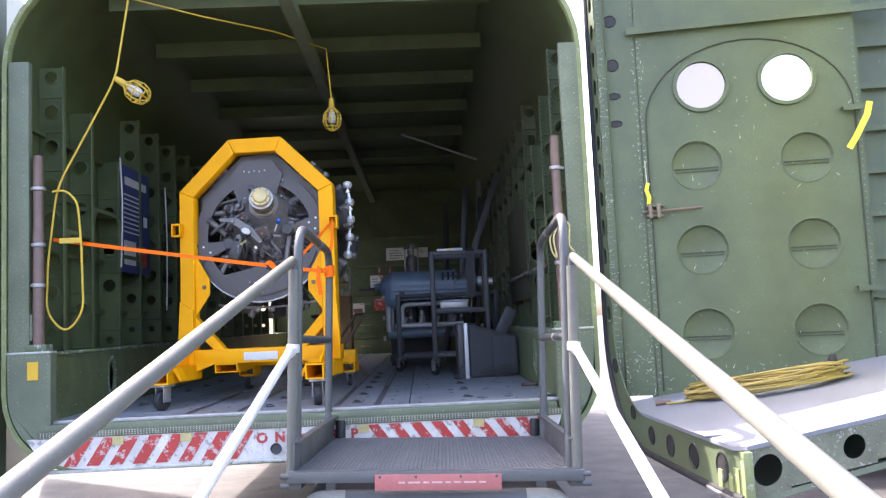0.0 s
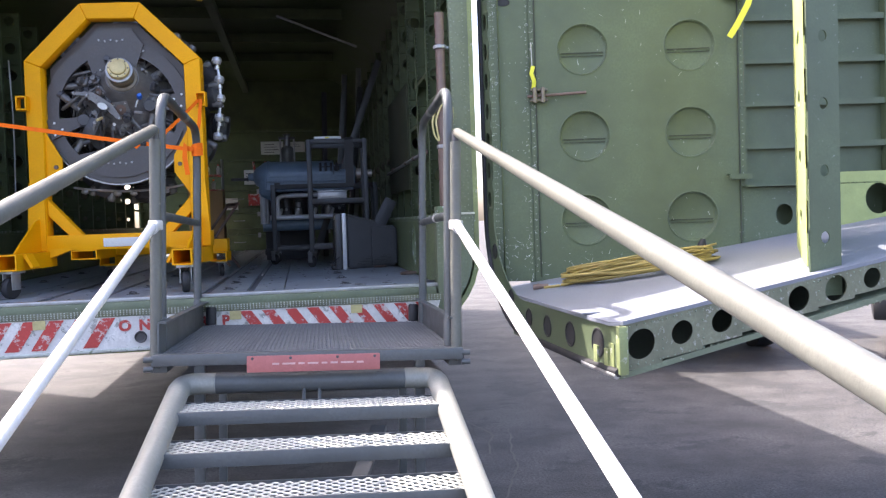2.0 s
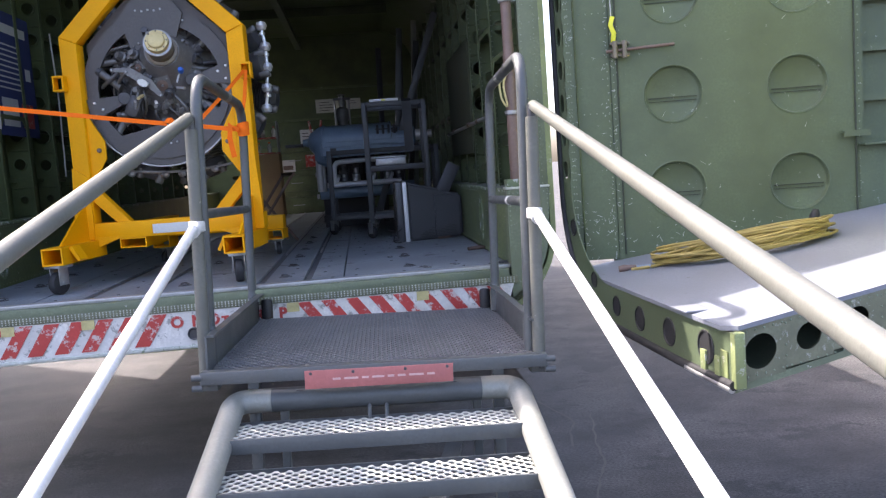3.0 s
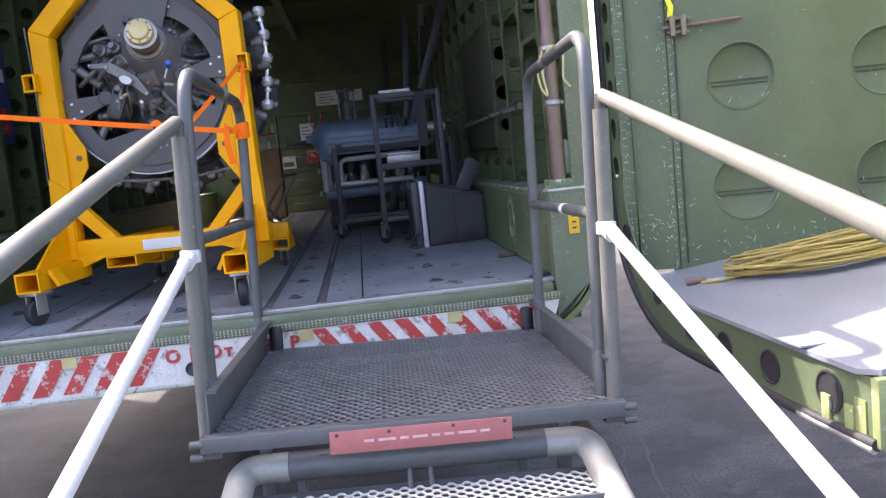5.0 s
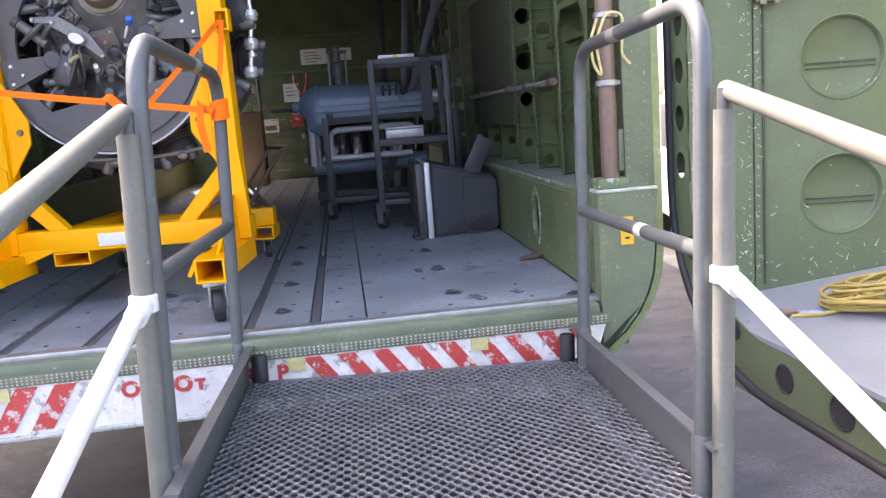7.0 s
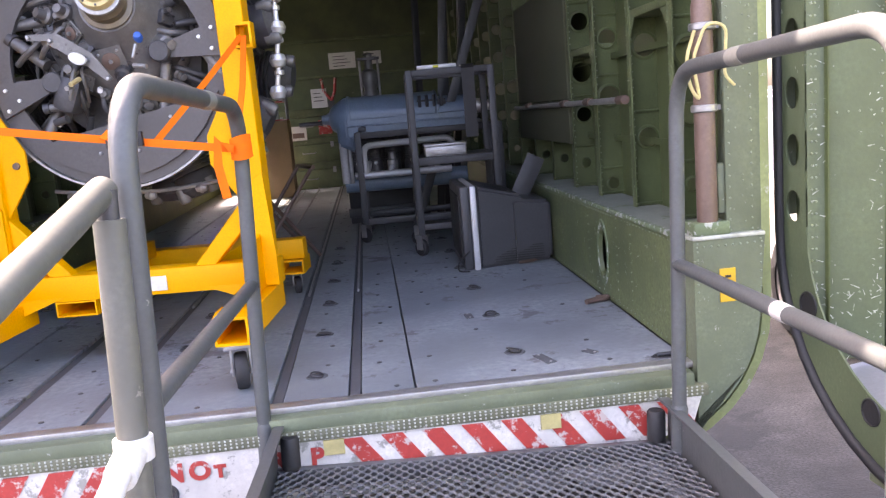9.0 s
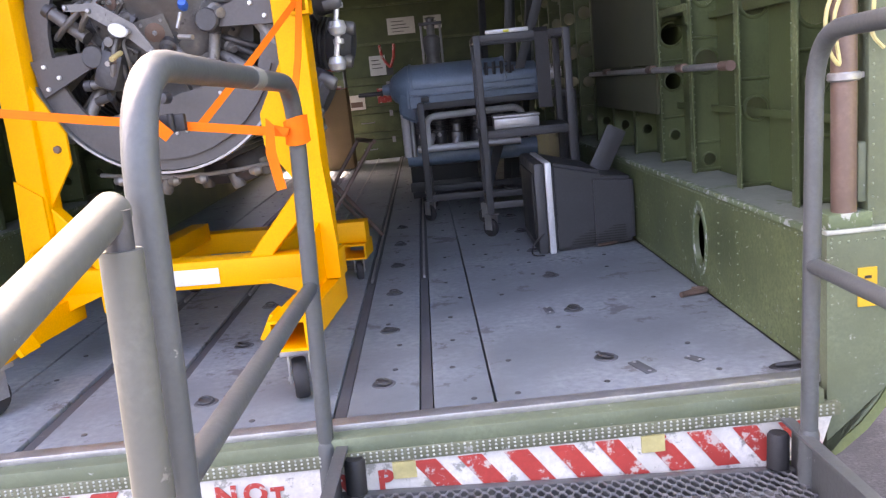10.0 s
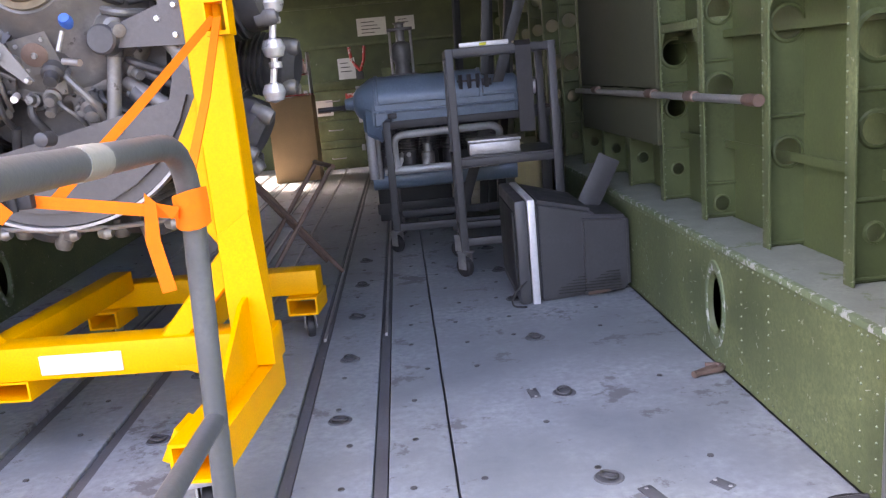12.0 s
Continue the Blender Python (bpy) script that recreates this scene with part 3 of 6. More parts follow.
    for k in range(40):
        rivets(bm, (random.uniform(o0 + 0.02, o1 - 0.02), -0.03, random.uniform(1.4, 3)), (o0 + 0.05, -0.03, 1.5), 9, 0.003)
    tagged(part("rivets", bm, RIVET, p), kind="stuff")
    cx = 0.905 if side > 0 else -2.055
    bm = lathe(bmesh.new(), [(0, 1.39), (0.030, 1.39), (0.030, 2.05), (0.027, 2.06), (0.027, 2.5), (0, 2.5)], 18, pose(cx, -0.01, 0))
    part("strut", bm, RUST, p, "brown tube strut")
    part("strut_foot", bx(cx - 0.055, cx + 0.055, -0.045, 0.045, 1.392, 1.43, bevel=0.004), WORN, p)
    for z in (1.75, 1.98, 2.3):
        bm = lathe(bmesh.new(), [(0.034, 0), (0.038, 0.004), (0.038, 0.018), (0.034, 0.022)], 16, pose(cx, -0.01, z))
        box(bm, cx if side > 0 else cx - 0.10, cx + 0.10 if side > 0 else cx, -0.012, 0.008, z + 0.004, z + 0.018)
        part("clamp", bm, ALU, p)
    part("bracket_pad", bx(cx + side * 0.055 - 0.025, cx + side * 0.055 + 0.025, -0.02, 0.01, 1.45, 1.60, bevel=0.008), GREEN_X, p, "scuffed pad")
    if side > 0:
        part("label", bx(0.922, 0.969, -0.0505, -0.044, 1.19, 1.29), LABEL, p, "amber label")
        for k in range(3):
            part("label_mark", bx(0.937, 0.954, -0.0525, -0.049, 1.211 + 0.026 * k, 1.218 + 0.026 * k), INK, p)
    else:
        part("label", bx(-2.10, -2.04, -0.0505, -0.044, 1.235, 1.335), LABEL, p, "amber label")

# ceiling of the hold
t = setting("ceiling", bx(XL + 0.5, XR - 0.5, 0.02, END, TOP - 0.03, TOP - 0.004), GREEN_D, AIR, "dark green ceiling of the hold", "ceiling")
for y in YS[::2]:
    bm = bx(XL + 0.45, XR - 0.45, y - 0.03, y + 0.03, TOP - 0.14, TOP - 0.031)
    setting("ceiling_beam", bm, GREEN_D, AIR, "dark green cross beam under the ceiling", "beam")
bm = bx(-0.68, -0.60, 0.06, END, TOP - 0.22, TOP - 0.142)
setting("ceiling_rail", bm, GREEN_X, AIR, "long hoist rail under the ceiling", "rail")

# ---- boarding stand: platform, steps, rails ----
ST = pose(0.135, 3.465, 0, -1.6, 2.0, 5.3)
PW, PD, PZ = 0.58, 1.21, 0.862
STI = ST.inverted()
UPPER = {1: (0.926, 0.75, 1.166), -1: (-0.189, 0.75, 1.118)}
LOWER = {1: (0.980, 0.75, 0.618), -1: (-0.273, 0.75, 0.516)}
NEAR = {s: STI @ Vector(p) for s, p in ((-1, (-0.445, 3.60, 0.86)), (1, (0.711, 3.635, 0.86)))}
FAR = {s: STI @ Vector(p) for s, p in ((-1, (-0.555, 4.645, 0.83)), (1, (0.635, 4.655, 0.83)))}
SOCK = {s: STI @ Vector(p) for s, p in ((-1, (-0.447, 3.535, 0.86)), (1, (0.737, 3.58, 0.86)))}
stand = thing("boarding_stand", ST, "grey steel boarding stand with mesh platform and pipe handrails", "boarding stand")
part("front_beam", bx(-PW - 0.02, PW + 0.02, -0.02, 0.03, PZ - 0.045, PZ, bevel=0.004), STAIR, stand)
part("rear_beam", bx(-PW, PW, PD - 0.03, PD, PZ - 0.06, PZ - 0.005, bevel=0.004), STAIR, stand)
for s in (-1, 1):
    part("side_plate", bx(s * PW - 0.004, s * PW + 0.004, 0.02, PD, PZ - 0.06, PZ + 0.115, bevel=0.002), STAIR, stand)
    part("kick_lip", bx(min(s * PW, s * (PW - 0.03)), max(s * PW, s * (PW - 0.03)), 0.02, PD, PZ + 0.113, PZ + 0.121), STAIR, stand)
    part("side_beam", bx(s * PW - 0.03, s * PW + 0.03, 0.03, PD, PZ - 0.075, PZ - 0.035), STAIR, stand)
    # hoop rail round the platform's side
    n_, f_, k_ = NEAR[s], FAR[s], SOCK[s]
    up_ = lambda p, z: Vector((p.x, p.y, PZ + z))
    top_ = 1.027 if s < 0 else 1.062
    pts = smooth_path([up_(n_, -0.05), up_(n_, top_), up_(f_, top_), up_(f_, 0.0)], 0.14, 8)
    part("hoop_rail", pipe(bmesh.new(), pts, 0.0205, 14), STAIR, stand, "dark grey hoop rail")
    part("mid_rail", rod(bmesh.new(), up_(n_, 0.535), up_(f_, 0.535), 0.0185, 12), STAIR, stand)
    part("rear_socket", lathe(bmesh.new(), [(0, 0), (0.024, 0), (0.024, 0.18), (0.021, 0.19), (0, 0.19)], 16, pose(f_.x, f_.y, PZ - 0.06)), STAIR, stand)
    part("front_socket", lathe(bmesh.new(), [(0, 0), (0.024, 0), (0.024, 0.18), (0.021, 0.19), (0, 0.19)], 16, pose(n_.x, n_.y, PZ - 0.06)), STAIR, stand)
    part("tape_band", rod(bmesh.new(), up_(n_.lerp(f_, 0.56), top_), up_(n_.lerp(f_, 0.63), top_), 0.0216, 14), RAIL, stand, "pale tape on the rail")
    if s > 0:
        part("mid_tape", rod(bmesh.new(), up_(n_.lerp(f_, 0.36), 0.535), up_(n_.lerp(f_, 0.41), 0.535), 0.0196, 14), WHITE_SUNLIT, stand, "white tape")
    # socket post in front of the hoop, which holds the stair rails
    part("socket_post", rod(bmesh.new(), up_(k_, -0.03), up_(k_, 0.83), 0.0225, 16), HANDRAIL, stand)
    end_ = up_(k_, 0.866) + Vector((0.010 * s, 0, 0))
    low_ = STI @ Vector(UPPER[s])
    rail_pts = smooth_path([end_ + (end_ - low_) * 0.006, low_, STI @ Vector((UPPER[s][0], UPPER[s][1] - 0.10, 0.0))], 0.06, 5)
    part("handrail", pipe(bmesh.new(), rail_pts, 0.0212 if s < 0 else 0.0195, 18), HANDRAIL, stand, "pale galvanised handrail")
    part("rail_spigot", rod(bmesh.new(), up_(k_, 0.79), up_(k_, 0.872), 0.015, 12), STEEL_D, stand)
    # sunlight on this rail is put into its white colour
    part("lower_rail", pipe(bmesh.new(), [up_(k_, 0.495) + Vector((0, -0.03, 0)), STI @ Vector(LOWER[s])], 0.0178, 14), WHITE_SUNLIT, stand, "lower pipe rail, sunlight painted in as white")
    part("rail_clamp", lathe(bmesh.new(), [(0.0225, 0), (0.0285, 0.003), (0.0285, 0.035), (0.0225, 0.038)], 16, pose(k_.x, k_.y, PZ + 0.475)), WHITE_SUNLIT, stand, "white clamp")
    part("clamp_tee", rod(bmesh.new(), up_(k_, 0.494), up_(k_, 0.478) + Vector((0, -0.07, 0)), 0.0235, 14), WHITE_SUNLIT, stand)
    for dz in (-0.018, -0.055):
        bm = lathe(bmesh.new(), [(0.007, 0), (0.0115, 0), (0.0115, 0.035), (0.007, 0.035), (0.007, 0)], 12, pose(s * (PW + 0.012), -0.012, PZ + dz, 0, 90 * s, 0))
        part("pin_tube", bm, STAIR, stand)
    bm = lathe(bmesh.new(), [(0, 0), (0.027, 0), (0.027, 0.085), (0.022, 0.092), (0.0, 0.088)], 16, pose(s * (PW - 0.045), PD - 0.02, PZ))
    part("bumper_stub", bm, BLACK, stand, "black rubber and painted dark bumper stub")
    # stringers of the steps
    pts = smooth_path([(s * 0.37, 0.055, PZ - 0.125), (s * 0.50, 0.055, PZ - 0.125), (s * 0.585, -2.05, 0.04)], 0.07, 6)
    part("stringer_tube", pipe(bmesh.new(), pts, 0.042, 16), RAIL, stand, "pale step stringer tube")
    part("leg", bx(s * 0.47 - 0.02, s * 0.47 + 0.02, PD - 0.09, PD - 0.05, 0.034, PZ - 0.06, bevel=0.003), STAIR, stand)
    part("front_leg", bx(s * 0.44 - 0.02, s * 0.44 + 0.02, 0.10, 0.14, 0.004, PZ - 0.06, bevel=0.003), STAIR, stand)
part("top_tube", rod(bmesh.new(), (-0.369, 0.055, PZ - 0.125), (0.369, 0.055, PZ - 0.125), 0.042, 18), STAIR, stand)
for x in (-0.03, 0.03):
    part("tread_stay", rod(bmesh.new(), (x, 0.03, PZ - 0.15), (x, -0.02, 0.66), 0.007, 8), STAIR, stand)
part("slant_brace", bx(-0.03, 0.03, -0.6, 0.06, -0.01, 0.01, m=pose(0.25, 0, 0.52, 22, 0, -18)), STAIR, stand)
part("cross_brace", rod(bmesh.new(), (-0.44, 0.12, 0.14), (0.44, 0.12, 0.14), 0.022, 10), STAIR, stand)
tagged(mesh_sheet(2 * PW - 0.02, PD - 0.06, 0.034, 0.044, 0.0062, 0, 0.0045, GRATE, stand, pose(-PW + 0.01, 0.03, PZ - 0.006)), "grey expanded metal decking", kind="stuff")
# added black sheet: stands in for the shade seen through the mesh
part("under_pan", bx(-PW + 0.04, PW - 0.04, 0.05, PD - 0.05, PZ - 0.13, PZ - 0.12), BLACK, stand, "black sheet added for the shade under the decking")
# bearers in the same painted dark as the sheet above which they lie
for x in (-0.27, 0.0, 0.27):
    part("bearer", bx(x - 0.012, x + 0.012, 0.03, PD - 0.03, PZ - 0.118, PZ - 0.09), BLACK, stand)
part("sign", bx(-0.245, 0.265, -0.027, -0.021, PZ - 0.075, PZ - 0.012, bevel=0.001), SIGN, stand, "faded red sign with pale unreadable words")
rnd = random.Random(8)
x = -0.15
while x < 0.18:
    w = rnd.uniform(0.02, 0.05)
    part("sign_word", bx(x, x + w, -0.0285, -0.0265, PZ - 0.047, PZ - 0.040), SIGN_INK, stand)
    x += w + 0.012
for sx in (-0.225, -0.08, 0.10, 0.245):
    part("sign_screw", lathe(bmesh.new(), [(0, 0.003), (0.005, 0.002), (0.006, 0)], 8, pose(sx, -0.027, PZ - 0.022, 90, 0, 0)), STEEL_D, stand)
# steps
for k in range(7):
    z, y = 0.672 - 0.093 * k, -0.19 - 0.225 * k
    hw = 0.487 + 0.010 * k
    st = new("step")
    st.parent = stand
    part("step_frame", bx(-hw, hw, y - 0.012, y, z - 0.045, z + 0.004, bevel=0.002), STAIR, st)
    part("step_back", bx(-hw, hw, y + 0.20, y + 0.21, z - 0.04, z), STAIR, st)
    for s in (-1, 1):
        part("step_end", bx(s * hw - 0.005, s * hw + 0.005, y, y + 0.2, z - 0.04, z), STAIR, st)
    tagged(mesh_sheet(2 * hw - 0.01, 0.205, 0.042, 0.041, 0.0066, 0, 0.004, TREAD, st, pose(-hw + 0.005, y, z)), "galvanised expanded metal tread", kind="stuff")

# ---- rope under the steps ----
rope = thing("rope_coil", pose(0.20, 3.25, 0.0), "small coil of white rope lying under the steps", "rope")
for k in range(6):
    r_ = 0.085 - 0.006 * (k % 3)
    ring = [(r_ * math.cos(i * math.pi / 12) + 0.012 * math.sin(k * 2), r_ * math.sin(i * math.pi / 12) + 0.012 * math.cos(k * 3), 0.012 + 0.02 * k + 0.006 * math.sin(i * 0.5 + k)) for i in range(25)]
    part("loop", pipe(bmesh.new(), ring, 0.012, 8, False), WHITE, rope)

# ---- open clamshell door with its floor ----
door = thing("clamshell_door", DOOR, "open green clamshell cargo door with dished panel and ramp floor, weathered", "cargo door")
RISE = 0.16
SHEAR = Matrix(((1, 0, 0, 0), (0, 1, 0, 0), (RISE, 0, 1, 0), (0, 0, 0, 1)))
# ring frame: web with holes, curved foot, seal
RINGM = Matrix(((0, 1, 0, 0.0), (1, 0, 0, 0.03), (0, 0, 1, 0), (0, 0, 0, 1)))
cells, z = [], 1.40
for k in range(12):
    cells += [(z, z + 0.112, 0.036, 0.046), (z + 0.112, z + 0.164, None, None)]
    z += 0.164
part("ring_web", holed(bmesh.new(), 0.13, cells, 0.006, RINGM), DOORG, door)
outer = [(0.16, 1.40)] + [(-0.48 + 0.64 * math.cos(a), 1.37 + 0.60 * math.sin(a)) for a in [-radians(9 * i) for i in range(1, 11)]] + [(-1.18, 0.765), (-1.56, 0.775)]
inner = [(0.03, 1.40)] + [(-0.48 + 0.51 * math.cos(a), 1.40 + 0.46 * math.sin(a)) for a in [-radians(9 * i) for i in range(1, 11)]] + [(-1.18, 0.94), (-1.56, 0.94)]
bm = bmesh.new()
for (a, b, c, d) in zip(outer, outer[1:], inner[1:], inner):
    vs = [[bm.verts.new((x, p[0], p[1])) for p in (a, b, c, d)] for x in (0, 0.006)]
    bm.faces.new(vs[0])
    bm.faces.new(vs[1][::-1])
    for i in range(4):
        bm.faces.new((vs[0][i], vs[0][(i + 1) % 4], vs[1][(i + 1) % 4], vs[1][i]))
part("ring_foot", bm, DOORG, door)
# no real openings: black discs paint the dark inside the lightening holes
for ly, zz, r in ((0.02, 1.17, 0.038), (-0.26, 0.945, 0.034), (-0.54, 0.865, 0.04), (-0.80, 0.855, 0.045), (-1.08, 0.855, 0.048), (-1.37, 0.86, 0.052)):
    part("ring_hole", lathe(bmesh.new(), [(0, 0.0), (r * 0.97, 0.0), (r, 0.004), (r * 1.12, 0.003), (r * 1.14, 0)], 18, pose(-0.001, ly, zz, 0, -90, 0)), BLACK, door, "black disc for the dark inside a lightening hole")
part("seal", pipe(bmesh.new(), [(-0.004, 0.165, 3.9)] + [(-0.004, p[0], p[1]) for p in outer], 0.016, 10), BLACK, door, "black rubber and painted dark seal")
part("outer_skin", bx(0.0, 0.45, 0.162, 0.172, 1.42, 3.9), GREEN_X, door)
# flat strip beside the ring
SA, SB = Vector((0.004, 0.03)), Vector((0.214, -0.015))
ang = math.degrees(math.atan2(SB.y - SA.y, SB.x - SA.x))
STRIP = pose(SA.x, SA.y, 0, 0, 0, ang)
sw = (SB - SA).length
part("edge_strip", bx(0, sw, -0.004, 0.006, 1.0, 3.9, m=STRIP), DOORG, door)
bm = bmesh.new()
for xx in (0.012, 0.024, sw - 0.012):
    rivets(bm, STRIP @ Vector((xx, -0.004, 1.06)), STRIP @ Vector((xx, -0.004, 3.4)), 0.034, 0.004, STRIP.to_3x3() @ Vector((0, -1, 0)))
for zz in (1.2, 1.72, 2.2):
    rivets(bm, STRIP @ Vector((0.02, -0.004, zz)), STRIP @ Vector((sw - 0.01, -0.004, zz)), 0.03, 0.004, STRIP.to_3x3() @ Vector((0, -1, 0)))
tagged(part("strip_rivets", bm, RIVET, door), kind="stuff")
# slots and holes drawn as black discs, their inner shade in the colour
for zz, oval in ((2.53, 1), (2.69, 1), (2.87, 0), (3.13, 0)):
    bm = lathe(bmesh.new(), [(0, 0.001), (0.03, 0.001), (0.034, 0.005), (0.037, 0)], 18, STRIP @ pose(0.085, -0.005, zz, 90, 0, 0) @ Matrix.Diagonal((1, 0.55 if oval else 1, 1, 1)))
    part("strip_hole", bm, BLACK, door, "black disc for the dark inside a slot")
# dished panel
PA, PB = Vector((0.219, -0.02)), Vector((1.343, -0.307))
pang = math.degrees(math.atan2(PB.y - PA.y, PB.x - PA.x))
PANEL = pose(PA.x, PA.y, 0, 0, 0, pang)
pw = (PB - PA).length
pn = new("dished_panel")
pn.parent = door
pn.matrix_basis = PANEL
part("panel_foot", bx(0, pw, 0, 0.008, 0.96, 1.095), DOORG, pn)
part("strip_lap", bx(-0.03, 0.03, 0.009, 0.014, 0.96, 3.9), DOORG, pn)
part("ring_backing", bx(0.05, 0.055, 0.0, 0.16, 0.97, 3.9), GREEN_D, door)
half = pw / 2
edges = [1.095, 1.555, 2.02, 2.50, 2.92]
for c in range(2):
    for r in range(4):
        rad = 0.134 if r < 3 else 0.13
        x0, x1 = (c * half, (c + 1) * half) if r < 3 else ((0.12, 0.562), (0.562, 1.03))[c]
        part("panel_skin", holed(bmesh.new(), x1 - x0, [(edges[r], edges[r + 1], rad, rad)], 0.008, pose(x0, 0, 0), 28), DOORG, pn)
        cx, cz = (x0 + x1) / 2, (edges[r] + edges[r + 1]) / 2
        if r < 3:
            bm = lathe(bmesh.new(), [(0, 0), (rad * 0.88, 0.0), (rad * 0.96, 0.006), (rad, 0.0235), (rad * 1.03, 0.0268), (rad * 1.07, 0.0245)], 36, pose(cx, 0.024, cz, 90, 0, 0))
            part("dish", bm, DOORG, pn, "pressed round dish")
            part("dish_slot", bx(cx - rad * 0.86, cx + rad * 0.86, 0.017, 0.022, cz - 0.018, cz - 0.013), SEAM, pn)
            part("dish_slot", bx(cx - rad * 0.85, cx + rad * 0.85, 0.018, 0.022, cz - 0.034, cz - 0.031), SEAM, pn)
        else:
            bm = lathe(bmesh.new(), [(rad, 0.004), (rad * 1.02, 0.016), (rad * 1.17, 0.016), (rad * 1.2, 0)], 36, pose(cx, 0, cz, 90, 0, 0))
            part("porthole_rim", bm, DOORG, pn)
            bm = lathe(bmesh.new(), [(0, 0), (rad, 0), (rad, 0.004), (0, 0.004)], 36, pose(cx, 0.006, cz, 90, 0, 0))
            g = part("porthole_pane", bm, MILK if c == 0 else GLASS, pn, "clouded pane" if c == 0 else "clear pane")
            g.visible_shadow = False
for x0, x1 in ((0, 0.12), (1.03, pw)):
    part("panel_side", bx(x0, x1, 0, 0.008, 2.50, 2.92), DOORG, pn)
part("panel_top", bx(0, pw, 0, 0.008, 2.92, 3.9), DOORG, pn)
arch = [(0.03, -0.004, 1.02), (0.03, -0.004, 2.52)] + [(half - (half - 0.03) * math.cos(radians(a)), -0.004, 2.52 + 0.43 * math.sin(radians(a))) for a in range(10, 180, 10)] + [(pw - 0.03, -0.004, 2.52), (pw - 0.03, -0.004, 1.15)]
part("panel_seam", pipe(bmesh.new(), arch, 0.0045, 8), SEAM, pn)
bm = bx(-0.05, pw + 0.25, -0.035, 0.0, 3.06, 3.07)
box(bm, -0.05, pw + 0.25, -0.04, -0.034, 3.03, 3.07)
part("cross_angle", bm, DOORG, pn)
for zz in (1.54, 2.51):
    bm = bx(pw - 0.10, pw + 0.02, -0.05, 0.0, zz, zz + 0.008)
    box(bm, pw - 0.10, pw + 0.02, -0.052, -0.046, zz - 0.02, zz + 0.008)
    part("bracket", bm, DOORG, pn)
bm = bmesh.new()
rivets(bm, (0.012, 0, 1.05), (0.012, 0, 3.0), 0.035, 0.004)
rivets(bm, (pw - 0.012, 0, 1.2), (pw - 0.012, 0, 2.9), 0.035, 0.004)
rivets(bm, (half, 0, 2.6), (half, 0, 2.62), 0.035, 0.006)
tagged(part("rivets", bm, RIVET, pn), kind="stuff")
bm = scratches(bmesh.new(), 34, 0.02, pw - 0.02, 1.05, 3.0, -0.0012, 31, 0.03)
tagged(part("scratches", bm, CHIP, pn), "pale scratches", kind="stuff")
bm = bmesh.new()
scratches(bm, 70, 0.004, 0.05, 1.05, 3.0, -0.0065, 41, 0.022)
scratches(bm, 60, sw - 0.045, sw - 0.004, 1.02, 3.0, -0.0065, 43, 0.022)
scratches(bm, 50, 0.004, sw - 0.004, 1.0, 1.25, -0.0065, 47, 0.03)
bmesh.ops.transform(bm, matrix=STRIP, verts=bm.verts)
tagged(part("paint_chips", bm, CHIP, door), "pale chips in the paint", kind="stuff")
bm = bmesh.new()
scratches(bm, 60, 0.0, 0.035, 1.02, 3.0, -0.0014, 53, 0.022)
scratches(bm, 60, 0.03, pw - 0.03, 1.03, 1.16, -0.0014, 59, 0.03)
tagged(part("paint_chips", bm, CHIP, pn), "pale chips in the paint", kind="stuff")
# latch
lt = new("latch")
lt.parent = door
lt.matrix_basis = PANEL @ pose(0, 0, 0.055)
part("latch_rod", rod(bmesh.new(), (-0.02, -0.03, 1.955), (0.30, -0.035, 1.965), 0.008, 10), RUST, lt, "brown latch rod")
bm = bx(0.0, 0.09, -0.04, 0.0, 1.93, 1.94)
box(bm, 0.0, 0.09, -0.04, 0.0, 1.985, 1.995)
for xx in (0.02, 0.065):
    rod(bm, (xx, -0.045, 1.92), (xx, -0.045, 2.0), 0.012, 10)
part("latch_bracket", bm, SHAFT, lt)
part("latch_tag", band(bmesh.new(), [(0.015, -0.02, 2.0), (0.02, -0.03, 2.04), (0.005, -0.03, 2.08), (0.018, -0.025, 2.12)], 0.022, 0.003, (1, 0, 0.4)), TAG, lt, "yellow tie")
part("latch_wire", rod(bmesh.new(), (0.012, -0.02, 2.1), (0.008, -0.02, 2.25), 0.003, 6), ALU, lt)
part("warning_tag", band(bmesh.new(), [(pw + 0.03, -0.06, 2.47), (pw + 0.01, -0.07, 2.40), (pw - 0.06, -0.09, 2.28), (pw - 0.10, -0.09, 2.22)], 0.032, 0.002, (1, 0, 0.6)), TAG, lt, "yellow hanging tag")
# ribbed wall behind the panel
W0, W1 = Vector((1.343, -0.307)), Vector((2.8, -0.55))
wang = math.degrees(math.atan2(W1.y - W0.y, W1.x - W0.x))
WALL = pose(W0.x, W0.y + 0.10, 0, 0, 0, wang)
rw = new("ribbed_wall")
rw.parent = door
rw.matrix_basis = WALL
part("skin", bx(0, 1.4, 0.0, 0.006, 1.1, 3.5), DOORG, rw)
for zz in [1.48 + 0.235 * i for i in range(8)]:
    bm = bx(0, 1.4, -0.04, 0.0, zz, zz + 0.004)
    box(bm, 0, 1.4, -0.044, -0.039, zz - 0.03, zz + 0.004)
    part("stringer", bm, DOORG, rw)
for xx in (0.0, 0.42, 0.85, 1.3):
    part("stiffener", bx(xx - 0.004, xx + 0.05, -0.05, 0.0, 1.1, 3.5), DOORG, rw)
part("curb", holed(bmesh.new(), 0.46, [(1.17, 1.47, 0.048, 0.058)], 0.006, pose(0, -0.10, 0)), DOORG, rw)
